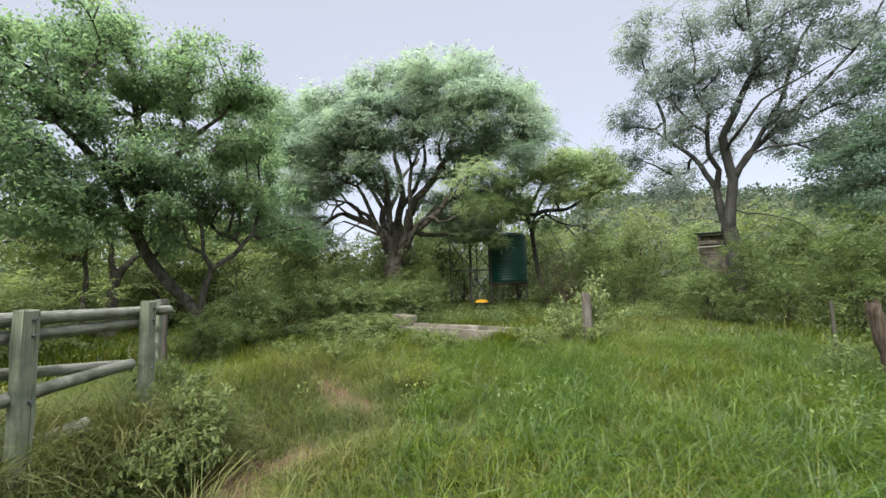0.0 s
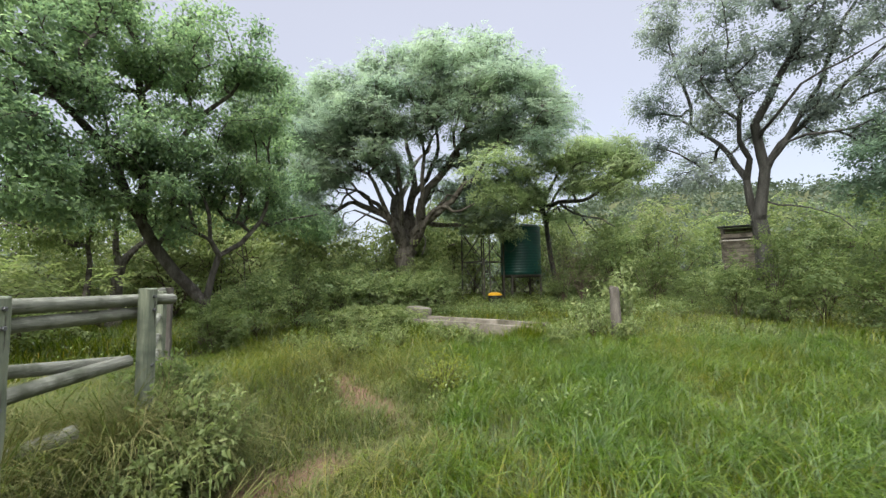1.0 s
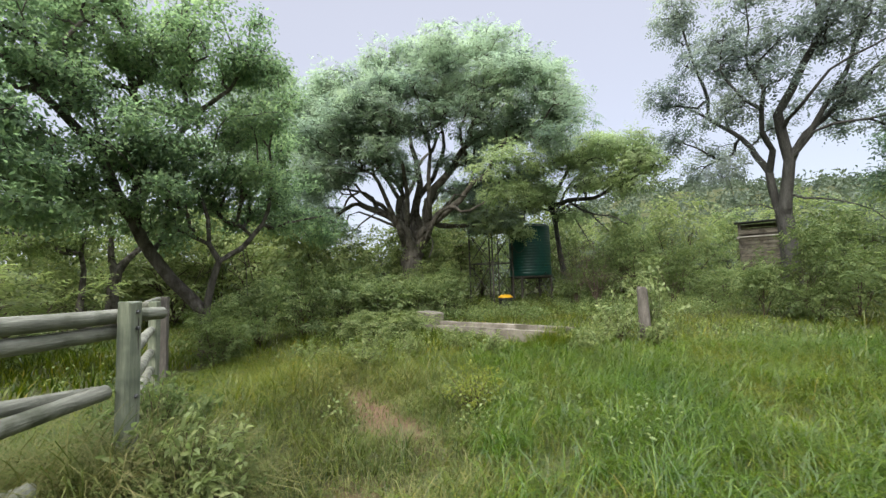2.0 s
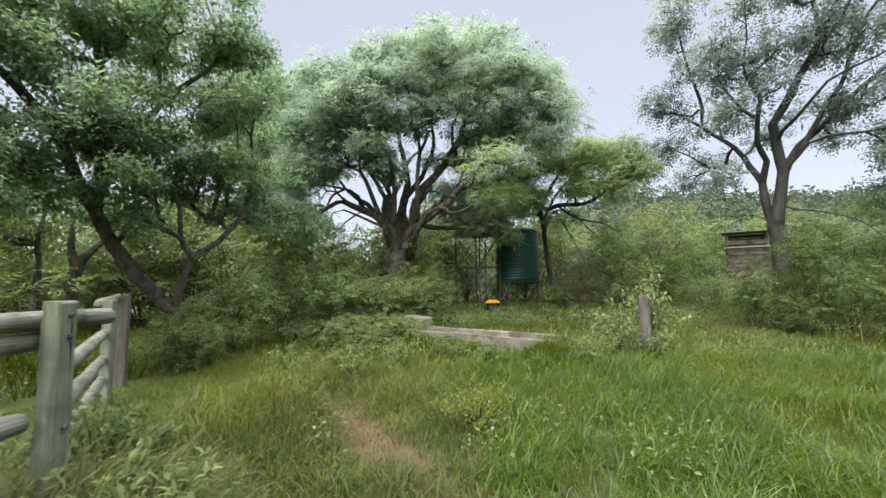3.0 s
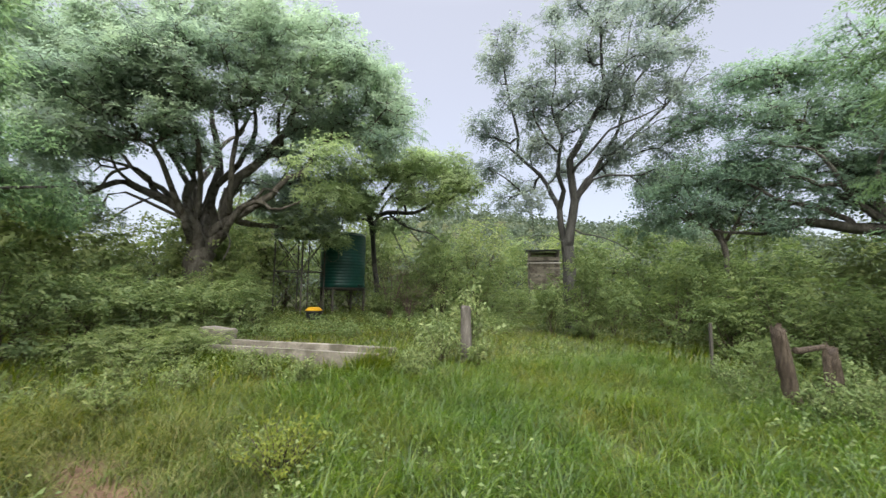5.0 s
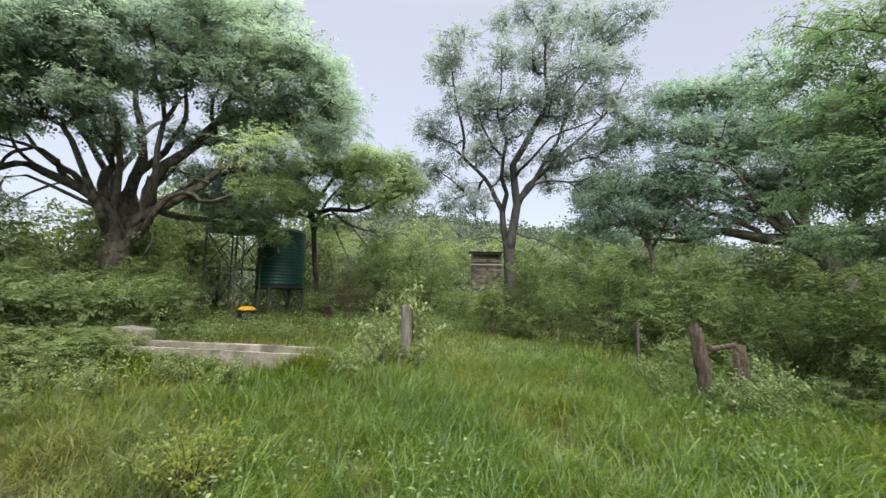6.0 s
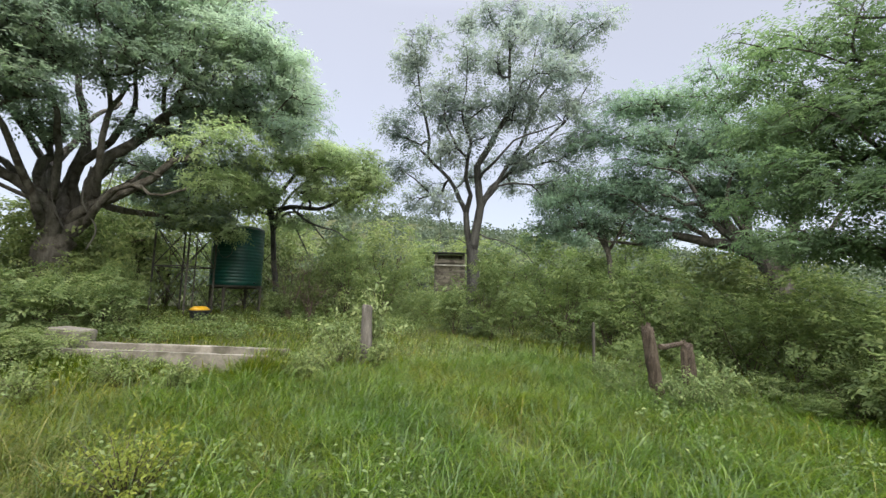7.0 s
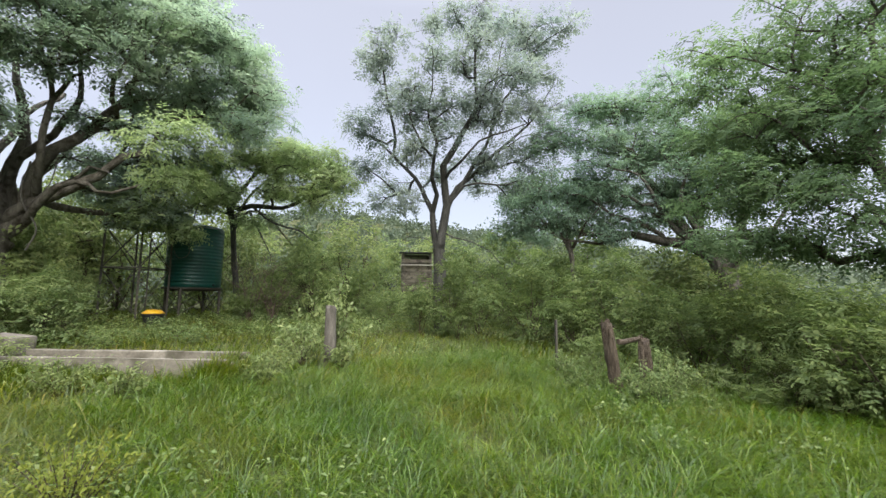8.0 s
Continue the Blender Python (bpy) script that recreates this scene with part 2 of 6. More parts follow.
def part(name, bm, material, parent, label="", shade=False):
    """One mesh object under a thing or a part."""
    me = bpy.data.meshes.new(name)
    bm.to_mesh(me)
    bm.free()
    if shade:
        smooth(me)
    return mesh_ob(name, me, material, parent, label)


def thing(name, at, label, category, group="", kind="", turn=0.0):
    e = new(name)
    e.matrix_world = pose(*at, 0, 0, turn)
    e.empty_display_size = 0.1
    return tagged(e, label, category, group, kind)


def box(bm, size, m=Matrix(), bevel=0.0):
    got = bmesh.ops.create_cube(bm, size=1.0, matrix=m @ Matrix.Diagonal((*size, 1)))
    if bevel:
        edges = {e for v in got["verts"] for e in v.link_edges}
        bmesh.ops.bevel(bm, geom=list(edges), offset=bevel, segments=2, affect="EDGES", profile=0.6)
    return bm


def rod(bm, a, b, r0, r1=None, sides=10, rings=2, wobble=0.0, rng=None):
    """A pole from a to b, with closed and slightly chamfered ends."""
    a, b = Vector(a), Vector(b)
    r1 = r0 if r1 is None else r1
    way = b - a
    turn = way.to_track_quat("Z", "Y").to_matrix()
    length = way.length
    chamfer = min(0.25 * r0, 0.1 * length)
    stops = [(0.0, 0.8)] + [(chamfer + (length - 2 * chamfer) * i / (rings - 1), 1.0) for i in range(rings)] + [(length, 0.8)]
    loops = []
    for h, s in stops:
        r = (r0 + (r1 - r0) * h / length) * s
        dx, dy = (rng.uniform(-wobble, wobble), rng.uniform(-wobble, wobble)) if rng else (0, 0)
        loops.append([bm.verts.new(a + turn @ Vector((dx + r * math.cos(2 * math.pi * k / sides), dy + r * math.sin(2 * math.pi * k / sides), h))) for k in range(sides)])
    for lo, hi in zip(loops, loops[1:]):
        for k in range(sides):
            bm.faces.new((lo[k], lo[(k + 1) % sides], hi[(k + 1) % sides], hi[k]))
    bm.faces.new(loops[0][::-1])
    bm.faces.new(loops[-1])
    return bm


def lathe(bm, profile, sides=48, m=Matrix()):
    """A turned body from (radius, height) pairs, closed at both ends."""
    loops = [[bm.verts.new(m @ Vector((r * math.cos(2 * math.pi * k / sides), r * math.sin(2 * math.pi * k / sides), h))) for k in range(sides)] for r, h in profile]
    for lo, hi in zip(loops, loops[1:]):
        for k in range(sides):
            bm.faces.new((lo[k], lo[(k + 1) % sides], hi[(k + 1) % sides], hi[k]))
    bm.faces.new(loops[0][::-1])
    bm.faces.new(loops[-1])
    return bm


# ---- ground ----
def smoothstep(a, b, x):
    u = np.clip((x - a) / (b - a), 0, 1)
    return u * u * (3 - 2 * u)


def wave(x, y):
    """A cheap uneven field between about -1 and 1."""
    return (np.sin(x * 1.3 + 0.7 * np.sin(y * 0.9)) + np.sin(y * 1.7 + 1.1 * np.sin(x * 0.6 + 2)) + 0.6 * np.sin(x * 3.1 + y * 2.3) + 0.5 * np.sin(x * 4.7 - y * 3.9)) / 3.1


RIDGE_TURN = np.array([-180, -60, -10, 8, 16, 23, 33, 42, 50, 75, 110, 180.0])
RIDGE_LIFT = np.array([0.8, 1.5, 1.8, 4.8, 8.4, 9.6, 9.0, 7.6, 7.0, 3.0, 1.0, 0.8])


def ground_z(x, y):
    x, y = np.asarray(x, float), np.asarray(y, float)
    z = 0.04 * np.clip(y, -12, 34) + 0.035 * wave(x * 0.9, y * 0.9)
    z = z + 0.40 * smoothstep(-1.75, -2.6, x) * (1 - smoothstep(3.6, 9, y))
    r, turn = np.hypot(x, y), np.degrees(np.arctan2(x, y))
    lift = 185 * np.tan(np.radians(np.interp(turn, RIDGE_TURN, RIDGE_LIFT)))
    rise = smoothstep(24, 185, r) ** 1.0
    return z + lift * rise * (1 - 0.25 * smoothstep(190, 900, r)) + 1.1 * wave(x * 0.045, y * 0.045) * smoothstep(30, 90, r)


TRAIL = [(-2.02, 0.6), (-1.96, 2.4), (-1.60, 3.45), (-1.05, 4.5), (-1.45, 5.5), (-1.85, 6.3)]


def trail_gap(x, y):
    """Distance to the trodden trail."""
    best = np.full(np.shape(x), 99.0)
    for (ax, ay), (bx, by) in zip(TRAIL, TRAIL[1:]):
        ex, ey = bx - ax, by - ay
        u = np.clip(((x - ax) * ex + (y - ay) * ey) / (ex * ex + ey * ey), 0, 1)
        best = np.minimum(best, np.hypot(x - ax - u * ex, y - ay - u * ey))
    return best


def bare(x, y):
    """1 on bare trodden soil, 0 in the grass."""
    return np.clip(smoothstep(0.46, 0.12, trail_gap(x, y)) * (0.85 + 0.85 * wave(x * 2.2 + 1, y * 2.2) + 0.35 * smoothstep(3.4, 2.6, y)), 0, 1)


def build_ground():
    rings = np.concatenate([np.linspace(0.3, 12, 60), np.linspace(12.5, 40, 46), np.geomspace(42, 2500, 60)])
    turns = np.linspace(0, 2 * np.pi, 220, endpoint=False)
    rr, tt = np.meshgrid(rings, turns, indexing="ij")
    x, y = (rr * np.sin(tt)).ravel(), (rr * np.cos(tt) + 3).ravel()
    verts = np.concatenate([[[0, 3, float(ground_z(0, 3))]], np.stack([x, y, ground_z(x, y)], 1)])
    n, k = len(turns), np.arange(len(turns))
    quads = np.concatenate([1 + np.stack([i * n + k, i * n + (k + 1) % n, (i + 1) * n + (k + 1) % n, (i + 1) * n + k], 1) for i in range(len(rings) - 1)])[:, ::-1]
    tris = np.stack([np.zeros(n, int), 1 + (k + 1) % n, 1 + k], 1)
    me = smooth(np_mesh("ground", verts, quads, tris))
    me.attributes.new("bare", "FLOAT", "POINT").data.foreach_set("value", bare(verts[:, 0], verts[:, 1]).astype(np.float32))
    return tagged(mesh_ob("ground", me, GROUND), "reddish soil under rank green grass, rising to a wooded hill", "ground", kind="structure")


build_ground()


# ---- plants ----
def unit(v):
    return v / np.maximum(np.linalg.norm(v, axis=-1, keepdims=True), 1e-9)


def leaf_mesh(name, at, way, face, length, width):
    """Leaves as folded four-cornered blades: base, two shoulders, tip."""
    way = unit(way)
    side = unit(np.cross(way, face))
    up = np.cross(side, way)
    length, width = length[:, None], width[:, None]
    mid = at + way * length * 0.45
    v = np.stack([at, mid + side * width * 0.5 + up * width * 0.18, at + way * length - up * length * 0.12, mid - side * width * 0.5 + up * width * 0.18], 1)
    return np_mesh(name, v.reshape(-1, 3), np.arange(len(at) * 4).reshape(-1, 4))


def blade_leaf_mesh(name, at, way, face, length, width):
    """Nearer leaves: a pointed oval on either side of a sunken midrib, bowed along its length."""
    way = unit(way)
    side = unit(np.cross(way, face))
    up = np.cross(side, way)
    length, width = length[:, None], width[:, None]

    def spot(u, s, lift):
        return at + way * length * u + side * width * 0.5 * s + up * (length * (0.10 - 0.45 * (u - 0.45) ** 2) + width * lift)

    v = np.stack([spot(0, 0, 0), spot(0.3, -0.95, 0.2), spot(0.65, -0.75, 0.16), spot(1.0, 0, 0), spot(0.65, 0.75, 0.16), spot(0.3, 0.95, 0.2), spot(0.3, 0, 0), spot(0.65, 0, 0)], 1)
    base = (np.arange(len(at)) * 8)[:, None]
    quads = np.concatenate([base + np.array(q) for q in ((6, 7, 2, 1), (6, 5, 4, 7))])
    tris = np.concatenate([base + np.array(q) for q in ((0, 6, 1), (7, 3, 2), (0, 5, 6), (7, 4, 3))])
    return np_mesh(name, v.reshape(-1, 3), quads, tris)


def tubes(name, pos, par, rad, keep, sides=6):
    """Tapered branches: one short tube for each kept step from a node's parent to the node."""
    idx = np.array([i for i in range(1, len(pos)) if par[i] >= 0 and keep[i]])
    p = par[idx]
    own = unit(pos[idx] - pos[p])
    step = np.zeros_like(pos)
    step[idx] = own
    root = np.linalg.norm(step[p], axis=1) < 0.5
    main = rad[idx] > 0.6 * rad[p]
    first = np.where((main & ~root)[:, None], step[p], own)
    r_first = np.where(main, rad[p], rad[idx] * 1.2)

    def ring(c, d, r, ang):
        a = unit(np.cross(d, np.array([0.83, 0.31, 0.12])))
        b = np.cross(d, a)
        return c[:, None] + r[:, None, None] * (np.cos(ang)[None, :, None] * a[:, None] + np.sin(ang)[None, :, None] * b[:, None])

    stout = (r_first > 0.02) & (sides > 3)
    verts, quads, count = [], [], 0
    for pick, n in ((stout, sides + 2), (~stout, 3)):
        k = np.flatnonzero(pick)
        ang = 2 * np.pi * np.arange(n) / n
        verts.append(np.stack([ring(pos[p[k]], first[k], r_first[k], ang), ring(pos[idx[k]], own[k], rad[idx[k]], ang)], 1).reshape(-1, 3))
        base = count + np.arange(len(k)) * 2 * n
        quads += [np.stack([base + i, base + (i + 1) % n, base + n + (i + 1) % n, base + n + i], 1) for i in range(n)]
        count += len(verts[-1])
    return smooth(np_mesh(name, np.concatenate(verts), np.concatenate(quads)))


def spline(points, step):
    """Points along a smooth line through the given ones."""
    pts = np.array(points, float)
    ext = np.concatenate([[2 * pts[0] - pts[1]], pts, [2 * pts[-1] - pts[-2]]])
    out = [pts[0]]
    for i in range(len(pts) - 1):
        a, b, c, d = ext[i:i + 4]
        for u in np.linspace(0, 1, max(2, int(np.linalg.norm(c - b) / step) + 1))[1:]:
            out.append(0.5 * (2 * b + (c - a) * u + (2 * a - 5 * b + 4 * c - d) * u * u + (3 * b - a - 3 * c + d) * u ** 3))
    return np.array(out)


def grow(seed, lines, lobes, per_area, twig=0.007, arch=0.12, under=-0.5, knots=0.03, tufts=4.0, tuft=0.42, pad=0.6):
    """A branch skeleton: the given stems and limbs, then twigs that reach out to fill the lobes of the crown.
    lines: (points, first radius, last radius); lobes: (x, y, z, half width, half height)."""
    rng = np.random.default_rng(seed)
    pos, par, fix, limb, way_len = [], [], [], [], []
    for number, (points, r0, r1) in enumerate(lines):
        pts = spline(points, 0.3)
        crook = rng.normal(0, knots if number else 0.3 * knots, (len(pts) + 4, 3))
        pts[1:-1] += (crook[:-4] + 2 * crook[1:-3] + 2 * crook[2:-2] + 2 * crook[3:-1] + crook[4:])[1:-1] / 3.0
        if number:
            prev = int(np.argmin([np.sum((q - pts[0]) ** 2) for q in pos]))
            pts = pts[1:]
        else:
            prev = -1
        for i, q in enumerate(pts):
            pos.append(q)
            par.append(prev)
            fix.append(r0 + (r1 - r0) * (i + (1 if number else 0)) / max(1, len(pts)))
            limb.append(number)
            way_len.append(0.0 if prev < 0 else way_len[prev] + float(np.linalg.norm(q - pos[prev])))
            prev = len(pos) - 1
    goals, hearts = [], []
    for x, y, z, rh, rv in lobes:
        n = max(3, int(tufts * rh * (rh + rv)))
        d = unit(rng.normal(size=(n * 4, 3)))
        d = d[d[:, 2] > under][:n]
        heart = np.array([x, y, z]) + d * np.array([rh, rh, rv]) * rng.uniform(0.35, 1.0, (len(d), 1))
        each = max(2, int(per_area / tufts))
        k = np.repeat(np.arange(len(heart)), each)
        size = rng.uniform(0.6, 1.25, len(heart))[k] * tuft
        hearts.append(heart[k] * 0.6 + np.array([x, y, z - 0.3 * rv]) * 0.4)
        goals.append(heart[k] + unit(rng.normal(size=(len(k), 3))) * (size * rng.uniform(0.3, 1.0, len(k)))[:, None] * np.array([1, 1, pad]))
    goals, hearts = np.concatenate(goals), np.concatenate(hearts)
    fork = pos[min(len(pos) - 1, 4)]
    order = np.argsort(np.linalg.norm(goals - fork, axis=1) + rng.uniform(0, 0.6, len(goals)))
    goals, hearts = goals[order], hearts[order]
    room = len(pos) + len(goals) * 16
    P, W = np.zeros((room, 3)), np.zeros(room)
    count = len(pos)
    P[:count], W[:count] = pos, way_len
    skip = max(1, int(np.argmax(np.array(limb) > 0)) // 2) if len(lines) > 1 else 1
    tips = []
    for g in goals:
        gap = np.linalg.norm(P[skip:count] - g, axis=1)
        j = skip + int(np.argmin(gap + 0.22 * W[skip:count]))
        a, dist = P[j].copy(), float(np.linalg.norm(P[j] - g))
        steps = min(14, max(2, int(dist / 0.3)))
        bend = (a + g) / 2 + np.array([0, 0, arch * dist]) + rng.normal(0, 0.09 * dist, 3)
        prev = j
        for s in range(1, steps + 1):
            u = s / steps
            q = (1 - u) ** 2 * a + 2 * u * (1 - u) * bend + u * u * g + rng.normal(0, 0.02, 3) * (s < steps)
            P[count] = q
            W[count] = W[prev] + np.linalg.norm(q - P[prev])
            par.append(prev)
            limb.append(limb[prev])
            fix.append(0.0)
            prev = count
            count += 1
        tips.append(prev)
    pos, par, fix, limb = P[:count], np.array(par), np.array(fix), np.array(limb)
    load = np.zeros(count)
    load[tips] = 1
    for i in range(count - 1, 0, -1):
        if par[i] >= 0:
            load[par[i]] += load[i]
    rad = np.where(fix > 0, fix, twig * np.sqrt(np.maximum(load, 0.6)))
    free = fix == 0
    for i in range(count):
        if free[i] and par[i] >= 0:
            rad[i] = min(rad[i], rad[par[i]] * 0.92)
    return rng, pos, par, rad, limb, np.array(tips), hearts


def clothe(rng, pos, par, tips, hearts, per_tip, size, spread, droop, flat=0.65, slim=0.42, fine=False, pinnate=0):
    """Leaves round the ends of the twigs, facing up and out of their tuft; pinnate: so many leaflets to a feathered leaf."""
    sprays = max(1, per_tip // pinnate) if pinnate else per_tip
    n = len(tips) * sprays
    i = np.repeat(tips, sprays)
    u = rng.random((n, 1)) ** 1.5
    inner = pos[par[i]]
    at = pos[i] * (1 - 0.6 * u) + inner * 0.6 * u + rng.normal(0, 1, (n, 3)) * np.array([spread, spread, spread * flat])
    out = unit(pos[i] - inner)
    clear = unit(at - np.repeat(hearts, sprays, axis=0))
    face = clear * 0.75 + rng.normal(0, 0.32, (n, 3)) + np.array([0, 0, 0.85])
    if pinnate:
        axis = unit(out * 0.4 + clear * 0.5 + rng.normal(0, 0.5, (n, 3)) * np.array([1, 1, 0.5]) + np.array([0, 0, -0.5 * droop]))
        reach = size * 0.44 * pinnate * rng.uniform(0.7, 1.25, n)
        side = unit(np.cross(axis, face))
        step = np.arange(1, pinnate + 1) / pinnate
        hand = np.where(np.arange(pinnate) % 2, 1.0, -1.0)
        hand[-1] = 0.0
        sag = np.array([0, 0, -0.35 * droop])
        spots = at[:, None] + axis[:, None] * (reach[:, None] * step)[..., None] + sag * (reach[:, None] * step ** 2)[..., None]
        way = axis[:, None] * (0.45 + 0.5 * (hand == 0))[None, :, None] + side[:, None] * hand[None, :, None] + rng.normal(0, 0.16, spots.shape) + sag * (0.6 + step)[None, :, None]
        face = np.repeat(face, pinnate, axis=0) + rng.normal(0, 0.15, (n * pinnate, 3))
        length = (size * rng.uniform(0.75, 1.2, (n, 1)) * (0.65 + 0.5 * np.sin(math.pi * step ** 0.8))).ravel()
        at, way = spots.reshape(-1, 3), way.reshape(-1, 3)
    else:
        way = out * 0.5 + clear * 0.35 + rng.normal(0, 0.6, (n, 3)) + np.array([0, 0, -droop])
        length = size * rng.uniform(0.6, 1.35, n)
    return (blade_leaf_mesh if fine else leaf_mesh)("crown", at, way, face, length, length * slim * rng.uniform(0.85, 1.15, len(at)))


def tree(name, seed, lines, lobes, per_area, leaf, bark, per_tip, size, spread, droop, label, twig=0.007, arch=0.12, under=-0.5, slim=0.42, category="tree", tufts=4.0, tuft=0.42, pad=0.6, knots=0.035, pinnate=0):
    rng, pos, par, rad, limb, tips, hearts = grow(seed, lines, lobes, per_area, twig, arch, under, knots, tufts=tufts, tuft=tuft, pad=pad)
    base = lines[0][0][0]
    ob = thing(name, base, label, category)
    shift = np.array(base)
    for number in range(len(lines)):
        keep = limb == number
        if keep.sum() > 1:
            mesh_ob("trunk" if number == 0 else "limb", tubes("limb", pos - shift, par, rad, keep), bark, ob)
    mesh_ob("crown", clothe(rng, pos - shift, par, tips, hearts - shift, per_tip, size, spread, droop, slim=slim, pinnate=pinnate), leaf, ob)
    return ob


# trees: the spreading one behind the tanks
BIG_LINES = [
    ([(-2.47, 17.01, 0.58), (-2.46, 17.01, 2.46), (-2.50, 17.01, 2.61), (-2.42, 17.02, 2.90)], 0.460, 0.400),
    ([(-2.51, 17.01, 2.71), (-2.96, 16.75, 3.67), (-3.44, 16.57, 4.24), (-4.06, 16.23, 4.46), (-4.67, 16.08, 4.38), (-5.10, 15.74, 4.11)], 0.190, 0.060),
    ([(-2.48, 17.01, 2.86), (-2.94, 17.15, 4.29), (-3.14, 17.43, 5.28), (-3.81, 17.61, 6.23), (-4.52, 17.67, 6.74)], 0.190, 0.050),
    ([(-2.38, 17.02, 2.90), (-2.40, 17.32, 4.36), (-2.20, 17.34, 5.54), (-2.46, 17.52, 6.95), (-2.74, 17.79, 8.44)], 0.200, 0.050),
    ([(-2.38, 17.02, 2.90), (-1.92, 16.86, 4.03), (-1.52, 16.59, 5.03), (-0.79, 16.40, 6.38), (-0.22, 16.29, 7.77), (-0.08, 16.39, 9.24)], 0.200, 0.050),
    ([(-2.31, 17.03, 3.00), (-1.72, 16.58, 3.81), (-1.06, 16.10, 4.50), (-0.25, 15.69, 5.29), (0.57, 15.43, 6.03)], 0.170, 0.050),
    ([(-2.45, 17.01, 2.86), (-2.82, 17.98, 4.26), (-2.75, 18.99, 6.14), (-1.66, 19.58, 7.80)], 0.170, 0.050),
    ([(-2.26, 17.03, 3.09), (-1.37, 16.09, 3.93), (-0.48, 15.40, 4.14), (0.24, 15.06, 4.30)], 0.120, 0.030),
    ([(-2.45, 17.01, 2.86), (-3.21, 17.11, 4.23), (-3.99, 17.17, 5.14), (-4.81, 17.18, 5.70)], 0.140, 0.040),
    ([(-2.42, 17.02, 2.90), (-2.73, 17.48, 4.75), (-3.47, 17.68, 5.90), (-4.24, 17.73, 7.39)], 0.150, 0.040),
    ([(-2.32, 17.03, 2.94), (-2.03, 17.05, 4.53), (-1.53, 17.09, 5.93), (-1.48, 17.09, 7.82)], 0.160, 0.040),
    ([(-2.29, 17.03, 3.00), (-1.66, 17.58, 4.42), (-0.64, 17.90, 5.53), (0.40, 17.86, 7.22)], 0.130, 0.040),
    ([(-2.48, 17.01, 2.79), (-3.31, 16.39, 3.86), (-4.18, 15.90, 4.05), (-4.67, 15.56, 3.48)], 0.080, 0.020),
    ([(-2.45, 17.01, 2.90), (-2.90, 16.25, 3.86), (-3.26, 15.68, 4.66), (-3.47, 15.24, 5.18), (-3.98, 14.92, 5.58)], 0.130, 0.040),
    ([(-2.39, 17.02, 2.94), (-2.51, 16.40, 4.18), (-2.69, 15.98, 4.95), (-2.63, 15.68, 5.92), (-3.03, 15.52, 6.84)], 0.120, 0.040),
    ([(-2.35, 17.02, 2.94), (-2.13, 16.34, 4.02), (-1.74, 15.87, 5.02), (-1.61, 15.68, 6.04), (-1.16, 15.70, 7.01)], 0.130, 0.040),
    ([(-1.91, 16.76, 3.96), (-1.27, 17.10, 4.88), (-0.95, 17.30, 5.85), (-0.21, 17.49, 6.60)], 0.090, 0.030),
    ([(-1.76, 16.57, 3.81), (-1.13, 16.10, 4.13), (-0.65, 15.70, 4.62), (-0.41, 15.50, 4.60)], 0.080, 0.030),
    ([(-3.44, 16.57, 4.24), (-4.01, 16.55, 4.98), (-4.64, 16.60, 5.28), (-5.32, 16.41, 5.33)], 0.080, 0.030),
    ([(-4.06, 16.23, 4.43), (-4.45, 15.93, 4.78), (-4.87, 15.50, 4.66)], 0.050, 0.020),
    ([(-3.13, 16.72, 3.93), (-3.77, 16.40, 4.01), (-4.28, 16.08, 3.83), (-4.54, 15.80, 3.44)], 0.050, 0.020),
]
